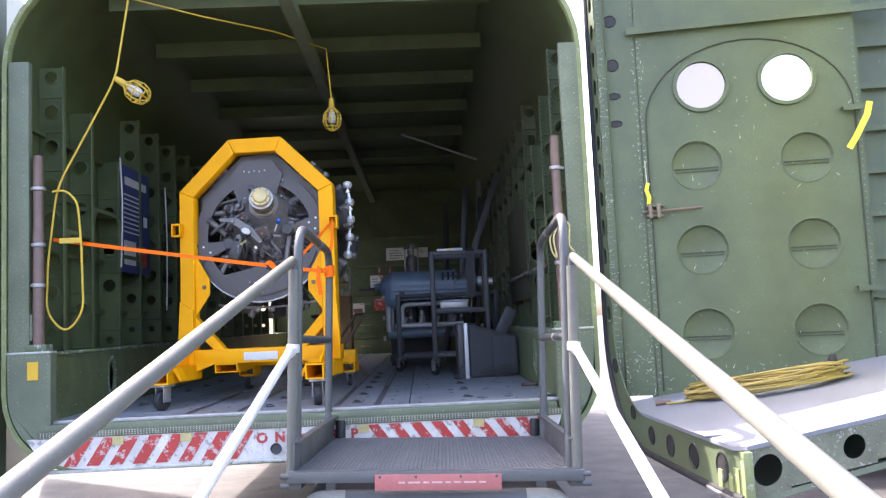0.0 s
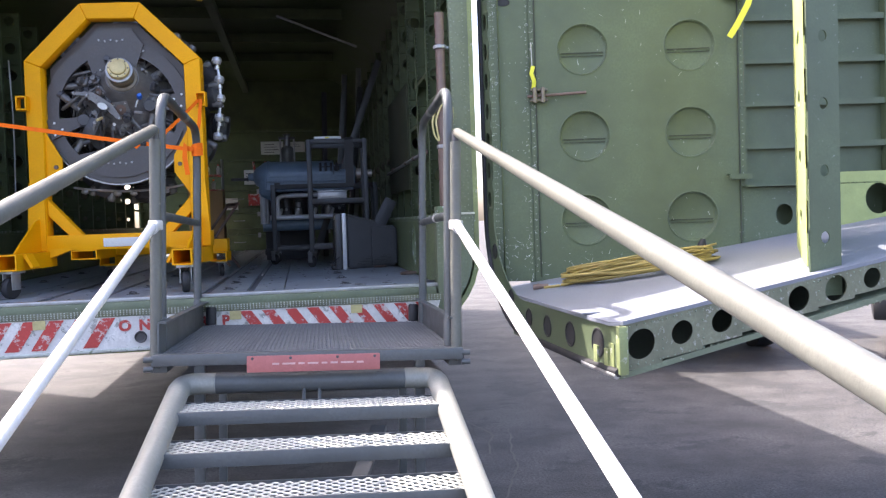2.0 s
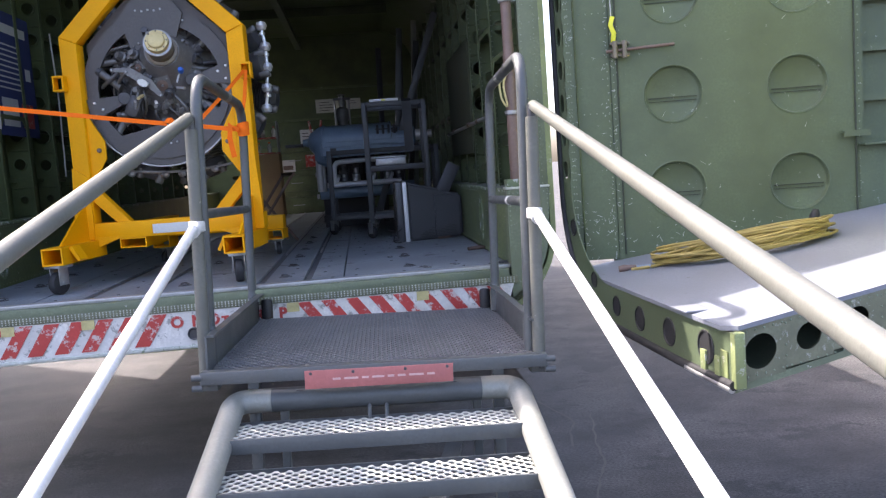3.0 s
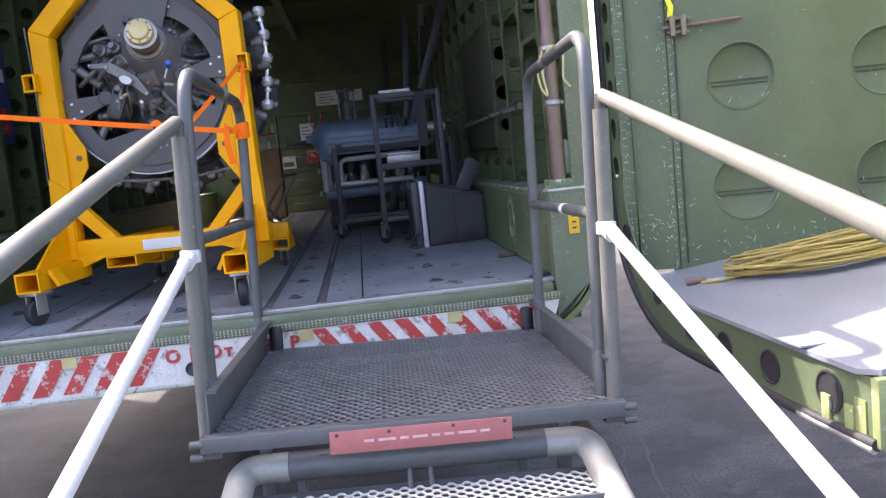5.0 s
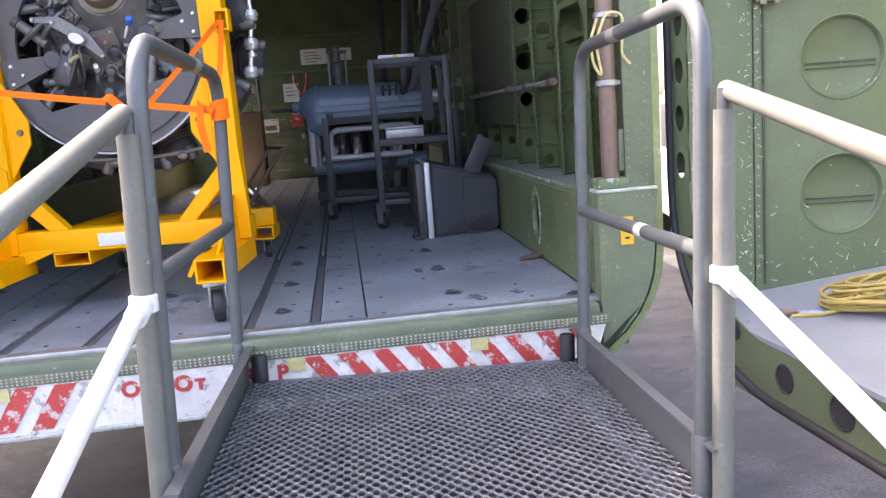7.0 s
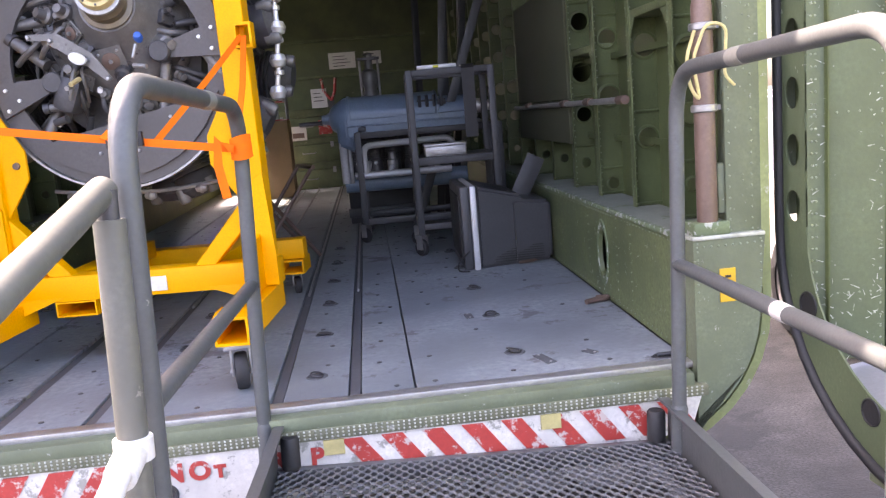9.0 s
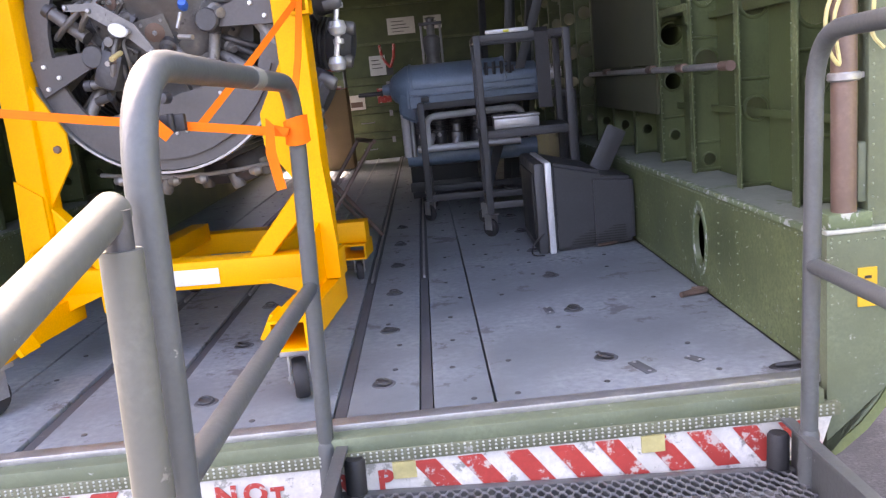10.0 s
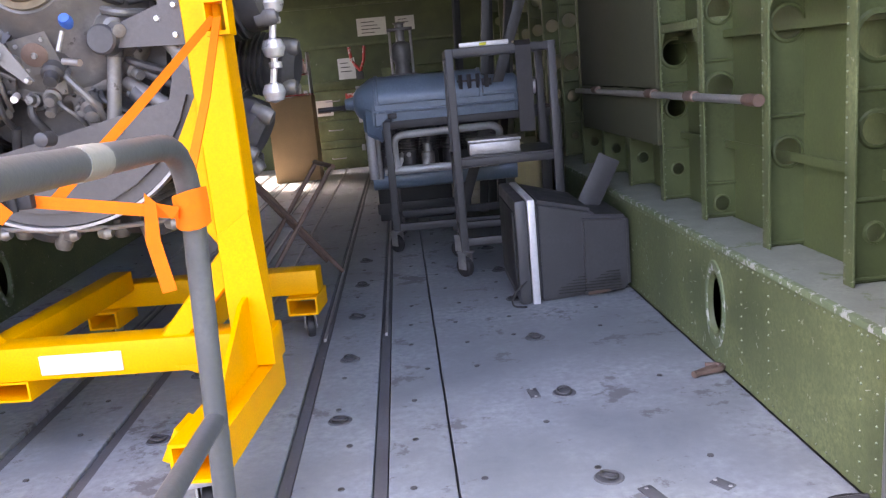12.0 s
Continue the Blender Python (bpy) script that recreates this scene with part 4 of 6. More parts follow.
part("curb_next", holed(bmesh.new(), 0.46, [(1.24, 1.54, 0.075, 0.085)], 0.006, pose(0.5, -0.16, 0)), GREEN_P, rw, "pale green curb with a round hole")
part("curb_top", bx(0, 1.3, -0.16, 0.0, 1.475, 1.482), DOORG, rw)
part("clip", bx(0.02, 0.03, -0.07, -0.03, 1.9, 2.4), RUST, rw, "brown lever")
# deck of the door
bm = bmesh.new()
top = [(0.008, 0.02), (-0.012, -1.18), (-0.012, -1.50), (0.02, -1.552), (0.80, -1.53), (2.6, -1.50), (2.6, -0.50), (1.35, -0.28), (0.2, 0.0)]
va = [bm.verts.new((x, y, 0.943 + RISE * x)) for x, y in top]
vb = [bm.verts.new((x, y, 0.958 + RISE * x)) for x, y in top]
bm.faces.new(va[::-1])
bm.faces.new(vb)
for i in range(len(top)):
    j = (i + 1) % len(top)
    bm.faces.new((va[i], va[j], vb[j], vb[i]))
part("ramp_floor", bm, DECK, door, "pale grey ramp floor")
part("floor_lap", bx(-0.03, 0.10, -1.29, -1.17, 0.961, 0.968, bevel=0.002), DECK, door, "pale lap plate")
fa = 1.0
FRONT = pose(0.0, -1.545, -0.055, 0, 0, fa)
fs = FRONT @ SHEAR
for k in range(9):
    w = 0.165 if k else 0.17
    lift = 0.012 * k
    m = FRONT @ pose(0.012 + k * 0.168, 0, 0) @ Matrix(((1, 0, 0, 0), (0, 1, 0, 0), (RISE * 0.98, 0, 1, RISE * 0.98 * (0.012 + k * 0.168)), (0, 0, 0, 1)))
    part("front_web", holed(bmesh.new(), 0.168, [(0.825 + lift, 1.0, (0.056, 0.044, 0.044, 0.0, 0.048, 0.05, 0.04, 0.05, 0.05)[k] or None, (0.056, 0.044, 0.044, 0.01, 0.048, 0.05, 0.04, 0.05, 0.05)[k])], 0.006, m), FRONT_P, door)
bm = bmesh.new()
nn = FRONT.to_3x3() @ Vector((0, -1, 0))
for dz in (0.84, 0.985):
    rivets(bm, fs @ Vector((0.02, -0.001, dz)), fs @ Vector((1.5, -0.001, dz)), 0.03, 0.004, nn)
for k in range(6):
    rivets(bm, fs @ Vector((0.015 + 0.168 * k, -0.001, 0.84)), fs @ Vector((0.015 + 0.168 * k, -0.001, 0.98)), 0.03, 0.004, nn)
tagged(part("front_rivets", bm, RIVET, door), kind="stuff")
bm = bmesh.new()
box(bm, -0.006, 0.03, -1.575, -1.545, 0.767, 0.944, bevel=0.003)
part("corner_angle", bm, PRIMER_D, door, "dull green corner angle")
part("bottom_skin", extrude_poly(bmesh.new(), [(0.01, 0.745), (0.01, 0.767), (1.8, 1.13), (1.8, 1.11)], 1.3, pose(0, -1.54, 0)), GREEN_X, door)
for yy in (-1.46, -1.36):
    part("side_clip", bx(-0.010, 0.0, yy - 0.018, yy + 0.018, 0.78, 0.85, bevel=0.002), PRIMER_D, door)
part("edge_rod", rod(bmesh.new(), (-0.012, -1.56, 0.763), (-0.012, -1.24, 0.763), 0.011, 10), ALU, door, "scuffed metal rod")
part("left_patch", bx(-0.004, 0.0, -1.52, -1.475, 0.785, 0.875), PRIMER_D, door)
# bulkhead post with pale web
Q0, Q1 = Vector((0.86, -1.47)), Vector((1.31, -0.79))
qang = math.degrees(math.atan2(Q1.y - Q0.y, Q1.x - Q0.x))
POST = pose(Q0.x, Q0.y, 0, 0, 0, qang)
cells, z = [], 1.12
for k in range(10):
    cells += [(z, z + 0.13, None, None), (z + 0.13, z + 0.26, 0.10, 0.033)]
    z += 0.26
part("post_web", holed(bmesh.new(), (Q1 - Q0).length, cells, 0.006, POST), GREEN_P, door, "pale green post web with holes")
cells, z = [], 1.0
for k in range(10):
    cells += [(z, z + 0.20, None, None), (z + 0.20, z + 0.265, 0.02, 0.024)]
    z += 0.265
part("post_flange", holed(bmesh.new(), 0.145, cells, 0.006, pose(Q0.x, Q0.y - 0.008, 0, 0, 0, fa)), DOORG, door)

# ---- coiled cable on the ramp floor ----
coil = thing("extension_cable", DOOR @ pose(0.61, -0.53, 0.959 + RISE * 0.61, 0, -math.degrees(math.atan(RISE)), -25), "coiled tan-yellow extension cable lying in a heap", "cable")
rnd = random.Random(11)
for k in range(22):
    cx, cy, w, h = rnd.uniform(-0.05, 0.08), rnd.uniform(-0.03, 0.03), rnd.uniform(0.27, 0.37), rnd.uniform(0.12, 0.22)
    ph, n = rnd.uniform(0, 6.28), 40
    pts = [(cx + w * math.cos(ph + i * 6.283 / n) + 0.01 * math.sin(3 * i * 6.283 / n + k), cy + h * math.sin(ph + i * 6.283 / n), 0.008 + 0.0042 * k * (0.6 + 0.4 * math.sin(i * 6.283 / n + k)) + 0.002) for i in range(n)]
    part("loop", pipe(bmesh.new(), pts + pts[:1], 0.0058, 7, False), ROPE, coil)
part("tail", pipe(bmesh.new(), smooth_path([(-0.3, -0.02, 0.012), (-0.42, -0.05, 0.01), (-0.5, -0.02, 0.01)], 0.05), 0.0075, 7), ROPE, coil)
part("plug", lathe(bmesh.new(), [(0, 0), (0.016, 0.002), (0.018, 0.03), (0.012, 0.05), (0.008, 0.08)], 12, pose(-0.56, 0.0, 0.018, 0, 90, 0)), RUST, coil, "brown plug")
part("connector", rod(bmesh.new(), (-0.47, -0.015, 0.013), (-0.41, -0.043, 0.011), 0.010, 12), BLUE, coil, "blue connector")
part("socket", lathe(bmesh.new(), [(0, 0), (0.022, 0.003), (0.024, 0.04), (0.012, 0.07)], 12, pose(0.30, 0.1, 0.04, 0, 20, 0)), BLACK, coil, "black socket")

# ---- opposite door leaf, unseen, added on the far side to shade the ground ----
leaf = thing("clamshell_door", pose(-2.42, 4.62, 0, 0, 0, 0), "plain green door leaf, unseen, added beside the fuselage to shade the ground", "cargo door")
part("leaf_skin", bx(-0.06, 0, -0.5, 0.0, 0.45, 4.6, m=pose(0, 0, 0, 0, 0, -8), bevel=0.004), DOORG, leaf)
part("leaf_wall", bx(-3.2, -0.07, -0.02, 0.06, 0.45, 4.6, m=pose(0, -0.3, 0, 0, 0, 14), bevel=0.004), DOORG, leaf)
# extra wall, sized only to shade the ground left of the sill
part("leaf_outer", bx(0.05, 4.4, 0.0, 0.06, 0.3, 4.4, m=pose(-0.12, 0.06, 0, 0, 0, 118.6), bevel=0.004), GREEN_X, leaf)
part("leaf_floor", extrude_poly(bmesh.new(), [(-2.5, 0.93), (-0.1, 0.78), (-0.1, 0.94), (-2.5, 1.2)], 0.9, pose(0, -1.25, 0)), GREEN_X, leaf)

# ---- yellow engine stand ----
ES = pose(-1.152, 5.355, FLOOR_Z, 0, 0, 0.6)
es = thing("engine_stand", ES, "yellow steel engine stand with octagonal frame, on casters", "engine stand")
T = 0.097


def seg(name, pts, d=0.09, y=-0.045, bev=0.004):
    b = extrude_poly(bmesh.new(), pts, d, pose(0, y, 0))
    bmesh.ops.bevel(b, geom=list(b.edges), offset=bev, segments=1, affect="EDGES")
    return part(name, b, YELLOW, es)


seg("top_bar", [(-0.177, 1.72), (0.177, 1.72), (0.137, 1.625), (-0.137, 1.625)])
for s in (-1, 1):
    seg("shoulder_bar", [(s * 0.177, 1.719), (s * 0.515, 1.385), (s * 0.418, 1.345), (s * 0.137, 1.624)])
    seg("upright", [(s * 0.515, 1.384), (s * 0.418, 1.344), (s * 0.425, 0.34), (s * 0.52, 0.34)])
    seg("flare", [(s * 0.518, 0.66), (s * 0.43, 0.60), (s * 0.43, 0.25), (s * 0.535, 0.25), (s * 0.535, 0.36)], 0.012, -0.058, 0.001)
    seg("side_gusset", [(s * 0.425, 0.97), (s * 0.33, 0.80), (s * 0.33, 0.70), (s * 0.425, 0.56)], 0.014, -0.02, 0.001)
    seg("corner_brace", [(s * 0.425, 0.56), (s * 0.425, 0.46), (s * 0.30, 0.33), (s * 0.22, 0.33)], 0.06, -0.03)
    part("gusset_bolt", lathe(bmesh.new(), [(0, 0.012), (0.012, 0.01), (0.014, 0)], 8, pose(s * 0.365, -0.02, 0.75, 90, 0, 0)), RUST, es)
    # lug
    bm = bx(s * 0.52 - 0.03, s * 0.52 + 0.03, -0.10, -0.046, 1.085, 1.095)
    box(bm, s * 0.52 - 0.03, s * 0.52 + 0.03, -0.10, -0.046, 1.16, 1.17)
    for q in (-0.026, 0.026):
        box(bm, s * 0.52 + q - 0.004, s * 0.52 + q + 0.004, -0.10, -0.046, 1.095, 1.16)
    part("lug", bm, YELLOW, es)
    # fore-and-aft hollow feet
    x0, x1 = (0.415, 0.525) if s > 0 else (-0.525, -0.415)
    part("foot_tube", hollow(x0, x1, -0.50, 0.045, 0.155, 0.245), YELLOW, es)
    x0, x1 = (0.33, 0.445) if s > 0 else (-0.445, -0.33)
    part("foot_tube", hollow(x0, x1, 0.86, 1.04, 0.110, 0.178), YELLOW, es)
    seg("foot_flare", [(s * 0.40, 0.246), (s * 0.416, 0.235), (s * 0.375, 0.165), (s * 0.36, 0.172)], 0.09, -0.42, 0.001)
    seg("beam_haunch", [(s * 0.26, 0.262), (s * 0.44, 0.262), (s * 0.44, 0.195)], 0.05, -0.052, 0.001)
    part("front_gusset", extrude_poly(bmesh.new(), [(-0.36, 0.246), (0.0, 0.246), (0.0, 0.44), (-0.06, 0.43)], 0.012, Matrix(((0, 1, 0, s * 0.474), (1, 0, 0, -0.05), (0, 0, 1, 0), (0, 0, 0, 1)))), YELLOW, es)
    for x, y, k in ((s * 0.47, -0.44, 1.0), (s * 0.388, 0.95, 0.70)):
        c = new("caster")
        c.parent = es
        c.matrix_basis = pose(x, y, 0, 0, 0, 18 * s) @ Matrix.Diagonal((k, k, k, 1))
        part("wheel", lathe(bmesh.new(), [(0, -0.021), (0.03, -0.022), (0.055, -0.02), (0.06, -0.012), (0.06, 0.012), (0.055, 0.02), (0.03, 0.022), (0, 0.021)], 24, pose(0, -0.01, 0.061, 0, 90, 0)), BLACK, c, "black rubber and painted dark wheel")
        bm = bx(-0.032, -0.026, -0.035, 0.03, 0.05, 0.14, bevel=0.002)
        box(bm, 0.026, 0.032, -0.035, 0.03, 0.05, 0.14, bevel=0.002)
        box(bm, -0.05, 0.05, -0.05, 0.05, 0.14, 0.154, bevel=0.002)
        rod(bm, (-0.036, -0.01, 0.061), (0.036, -0.01, 0.061), 0.008, 8)
        part("fork", bm, ALU, c, "bright steel fork")
part("front_beam", bx(-0.535, 0.535, -0.05, 0.05, 0.247, 0.34, bevel=0.004), YELLOW, es)
part("rear_beam", bx(-0.445, 0.445, 0.90, 1.0, 0.18, 0.272, bevel=0.004), YELLOW, es)
part("name_plate", bx(-0.10, 0.125, -0.055, -0.049, 0.262, 0.315, bevel=0.001), PAPER, es, "blank white plate")
for x in (-0.30, 0.22):
    part("side_member", bx(x - 0.04, x + 0.04, 0.05, 0.899, 0.247, 0.325, bevel=0.004), YELLOW, es)
part("fork_pocket", hollow(-0.295, -0.145, -0.05, 0.30, 0.190, 0.246, 0.006), YELLOW, es)

# ---- radial engine on its round plate ----
EN = ES @ pose(0.0, 0.0, 1.08)
en = thing("radial_engine", EN, "dark grey radial aircraft engine on a round mounting plate", "engine")
n = 48
bm = bmesh.new()
rows = []
for y in (0.03, 0.05):
    for r in (0.355, 0.435):
        rows.append([bm.verts.new((r * math.cos(2 * math.pi * i / n), y, r * math.sin(2 * math.pi * i / n))) for i in range(n)])
for a, b in ((0, 1), (1, 3), (3, 2), (2, 0)):
    for i in range(n):
        bm.faces.new((rows[a][i], rows[a][(i + 1) % n], rows[b][(i + 1) % n], rows[b][i]))
part("ring_plate", bm, PLATE, en)
bm = bmesh.new()
rim = [(0.442 * math.cos(a), 0.035, 0.442 * math.sin(a)) for a in [radians(195 + 5 * i) for i in range(31)]]
band(bm, rim, 0.04, 0.008, (0, 1, 0))
part("rim", bm, ALU, en, "bare metal rim")
seg_pts = [(0.40 * math.cos(radians(a)), 0.40 * math.sin(radians(a))) for a in range(222, 343, 10)]
part("lower_plate", extrude_poly(bmesh.new(), seg_pts, 0.012, pose(0, 0.016, 0)), PLATE, en)
part("upper_plate", extrude_poly(bmesh.new(), [(-0.13, 0.20), (-0.19, 0.40), (-0.10, 0.50), (0.10, 0.50), (0.17, 0.40), (0.10, 0.20)], 0.012, pose(0, 0.014, 0)), PLATE, en)
part("filler_plate", extrude_poly(bmesh.new(), [(-0.12, 0.54), (0.12, 0.54), (0.40, 0.27), (0.40, 0.12), (0.30, 0.28), (0.10, 0.42), (-0.10, 0.42), (-0.30, 0.28), (-0.40, 0.12), (-0.40, 0.27)], 0.01, pose(0, 0.052, 0)), PLATE, en)
for a in (8, 194):
    c, s = math.cos(radians(a)), math.sin(radians(a))
    px, pz = -s, c
    o, i_ = 0.42, 0.20
    part("arm_plate", extrude_poly(bmesh.new(), [(o * c + 0.062 * px, o * s + 0.062 * pz), (o * c - 0.062 * px, o * s - 0.062 * pz), (i_ * c - 0.022 * px, i_ * s - 0.022 * pz), (i_ * c + 0.022 * px, i_ * s + 0.022 * pz)], 0.012, pose(0, 0.012, 0)), PLATE, en)
    part("arm_boss", lathe(bmesh.new(), [(0.038, -0.03), (0.038, 0.02), (0.033, 0.026), (0, 0.026)], 20, pose(i_ * c, 0.012, i_ * s, 90, 0, 0)), STEEL_D, en)
    for rr, dd in ((0.23, 0), (0.345, 0.018), (0.38, -0.03), (0.395, 0.04)):
        part("arm_bolt", lathe(bmesh.new(), [(0, 0.008), (0.0065, 0.007), (0.008, 0)], 8, pose(rr * c + dd * px, 0.012, rr * s + dd * pz, 90, 0, 0)), CHROME, en, "pale bolt head")
bm = bmesh.new()
for (x, z) in [(-0.09 + 0.035 * i, 0.43 - 0.006 * (i % 2)) for i in range(5)] + [(-0.09, 0.25), (0.07, 0.27), (0.17, 0.36)] + [(-0.07 + 0.035 * i, -0.31 - 0.006 * (i % 2)) for i in range(5)] + [(-0.2, -0.2), (0.2, -0.2)]:
    lathe(bm, [(0, 0.006), (0.0055, 0.005), (0.007, 0)], 8, pose(x, 0.012, z, 90, 0, 0))
tagged(part("bolts", bm, ALU, en), "pale bolt heads", kind="stuff")
AX = Matrix.Translation((0.02, 0.19, 0.13)) @ (Vector((0.06, -0.40, 0.10)).to_track_quat("Z", "Y").to_matrix().to_4x4())
part("crankcase", lathe(bmesh.new(), [(0.27, -0.08), (0.27, 0.05), (0.262, 0.062), (0.245, 0.068), (0.235, 0.085), (0.21, 0.105), (0.175, 0.135), (0.15, 0.165), (0.13, 0.195), (0.112, 0.225), (0.095, 0.25), (0.0, 0.25)], 40, AX), ENGINE_G, en)
part("shaft_housing", lathe(bmesh.new(), [(0.088, 0.235), (0.088, 0.262), (0.073, 0.268), (0.073, 0.30), (0.0745, 0.302), (0.0745, 0.306), (0.073, 0.308), (0.073, 0.352), (0, 0.352)], 36, AX), SHAFT, en, "dull brown shaft housing")
part("shaft_rim", lathe(bmesh.new(), [(0.073, 0.350), (0.0765, 0.352), (0.0765, 0.362), (0.070, 0.365), (0.058, 0.363)], 36, AX), ALU, en, "bright metal rim")
cap = part("shaft_cap", lathe(bmesh.new(), [(0.063, 0.360), (0.063, 0.385), (0.060, 0.392), (0.047, 0.394), (0.044, 0.404), (0.040, 0.407), (0, 0.407)], 36, AX), BRASS, en, "cream shaft cap")
bm = bmesh.new()
for k in range(8):
    lathe(bm, [(0, 0.398), (0.0035, 0.397), (0.0045, 0.390)], 8, AX @ pose(0.054 * math.cos(k * math.pi / 4), 0.054 * math.sin(k * math.pi / 4), 0))
tagged(part("cap_bolts", bm, STEEL_D, cap), kind="stuff")
bm = bmesh.new()
for k in range(30):
    a = k * math.pi / 15
    lathe(bm, [(0, 0.078), (0.005, 0.078), (0.006, 0.05)], 6, AX @ pose(0.254 * math.cos(a), 0.254 * math.sin(a), 0))
tagged(part("case_bolts", bm, STEEL_D, en), kind="stuff")
rnd = random.Random(21)
for k in range(95):
    a, r = rnd.uniform(0, 6.283), rnd.choice((rnd.uniform(0.12, 0.2), rnd.uniform(0.2, 0.28), rnd.uniform(0.22, 0.28)))
    m = AX @ pose(r * math.cos(a), r * math.sin(a), max(0.02, 0.27 - r * 0.95), 0, 0, math.degrees(a)) @ pose(0, 0, 0, 0, rnd.uniform(0, 60), 0)
    q = rnd.random()
    mat_ = rnd.choice((ENGINE_G, ENGINE_G, ENGINE_G, STEEL_D, STEEL_D))
    s = rnd.uniform(0.6, 1.25)
    if q < 0.4:
        part("accessory", lathe(bmesh.new(), [(0.034 * s, 0), (0.034 * s, 0.02), (0.024 * s, 0.025), (0.024 * s, 0.06 * s), (0.016 * s, 0.065 * s), (0.014 * s, 0.09 * s), (0, 0.092 * s)], 14, m), mat_, en)
    elif q < 0.75:
        bm = bx(-0.03 * s, 0.03 * s, -0.024 * s, 0.024 * s, 0, 0.05 * s, bevel=0.006, m=m)
        for dx in (-0.02, 0.02):
            for dy in (-0.015, 0.015):
                lathe(bm, [(0, 0.008), (0.004, 0.007), (0.005, 0)], 6, m @ pose(dx * s, dy * s, 0.05 * s))
        part("cover", bm, mat_, en)
    else:
        p0 = m @ Vector((0, 0, 0))
        p1 = m @ Vector((0.02, 0, 0.07))
        p2 = m @ Vector((0.10 * s, 0.05, 0.06))
        p3 = m @ Vector((0.16 * s, 0.05, -0.02))
        part("oil_pipe", pipe(bmesh.new(), smooth_path([p0, p1, p2, p3], 0.03, 4), 0.009 * s, 8), rnd.choice((STEEL_D, ENGINE_G, ENGINE_G)), en)
# covers with rust-brown centres on the nose case
for a, r, sp, rot in ((262, 0.165, 0.042, 20), (148, 0.19, 0.040, 0), (318, 0.20, 0.030, 40), (205, 0.15, 0.030, 10), (60, 0.19, 0.036, 15), (100, 0.21, 0.03, 0)):
    m = AX @ pose(r * math.cos(radians(a)), r * math.sin(radians(a)), 0.33 - r, 0, 0, a) @ pose(0, 0, 0, 0, 38, rot)
    cv = part("square_cover", bx(-sp, sp, -sp, sp, -0.05, 0.012, bevel=0.006, m=m), ENGINE_G, en)
    part("cover_ring", lathe(bmesh.new(), [(sp * 0.72, 0.010), (sp * 0.74, 0.017), (sp * 0.55, 0.019), (0, 0.019)], 18, m), RUST, cv, "rust-brown disc")
    part("cover_stud", lathe(bmesh.new(), [(0, 0.030), (0.006, 0.029), (0.008, 0.018)], 10, m), ALU, cv)
    for dx in (-0.76, 0.76):
        for dy in (-0.76, 0.76):
            part("cover_nut", lathe(bmesh.new(), [(0, 0.021), (0.005, 0.020), (0.006, 0.011)], 6, m @ pose(dx * sp, dy * sp, 0)), ALU, cv)
# links, bracket and stub pipes across the nose case
part("bracket_plate", extrude_poly(bmesh.new(), [(-0.15, 0.075), (-0.11, 0.105), (0.0, 0.03), (0.058, -0.06), (0.04, -0.068), (-0.03, -0.005)], 0.008, pose(0, -0.098, 0)), ENGINE_G, en, "grey bracket plate")
part("bracket_plate", extrude_poly(bmesh.new(), [(-0.24, 0.115), (-0.24, 0.095), (-0.13, 0.085), (-0.13, 0.11)], 0.008, pose(0, -0.055, 0)), ENGINE_G, en, "grey bracket plate")
for x, z, y in ((-0.135, 0.083, -0.098), (0.045, -0.058, -0.098), (-0.02, 0.01, -0.098), (-0.23, 0.105, -0.055)):
    part("bracket_bolt", lathe(bmesh.new(), [(0, 0.012), (0.006, 0.011), (0.009, 0)], 8, pose(x, y, z, 90, 0, 0)), ALU, en)
for p0, p1, r in (((0.325, 0.04, 0.05), (0.43, 0.055, -0.115), 0.021), ((-0.35, 0.05, 0.12), (-0.22, 0.03, 0.015), 0.022), ((-0.26, 0.04, -0.135), (-0.10, 0.04, -0.13), 0.015), ((0.20, 0.06, 0.02), (0.16, 0.05, -0.22), 0.018)):
    part("mount_strut", rod(bmesh.new(), p0, p1, r, 14), ENGINE_G, en, "dull metal strut")
    part("strut_collar", rod(bmesh.new(), p0, Vector(p0).lerp(Vector(p1), 0.14), r * 1.3, 14), STEEL_D, en)
for q, d, mt in (((-0.06, -0.09, -0.05), (-0.01, -0.05, -0.02), BRASS), ((0.01, -0.10, -0.09), (0.02, -0.05, -0.01), CHROME), ((0.13, -0.08, -0.02), (0.05, -0.02, -0.008), ALU), ((-0.10, -0.06, -0.07), (0.0, -0.05, -0.01), ALU)):
    part("stub_fitting", rod(bmesh.new(), Vector(q), Vector(q) + Vector(d), 0.0085, 10), mt, en, "bright fitting")
part("lower_sump", bx(-0.145, -0.055, -0.02, 0.10, -0.215, -0.08, bevel=0.03, m=pose(0, 0, 0, 0, 24, 0)), STEEL_D, en)
part("sump_lug", rod(bmesh.new(), (-0.15, -0.03, -0.18), (-0.20, -0.02, -0.19), 0.014, 12), STEEL_D, en)
part("cap_rod", rod(bmesh.new(), (0.165, -0.13, 0.045), (0.152, -0.14, 0.0), 0.0055, 8), ALU, en, "steel rod")
part("badge", lathe(bmesh.new(), [(0, 0.006), (0.03, 0.006), (0.032, 0)], 24, pose(-0.045, -0.115, 0.015, 90, 25, 0) @ Matrix.Diagonal((1.0, 0.62, 1, 1))), PAPER, en, "white oval badge")
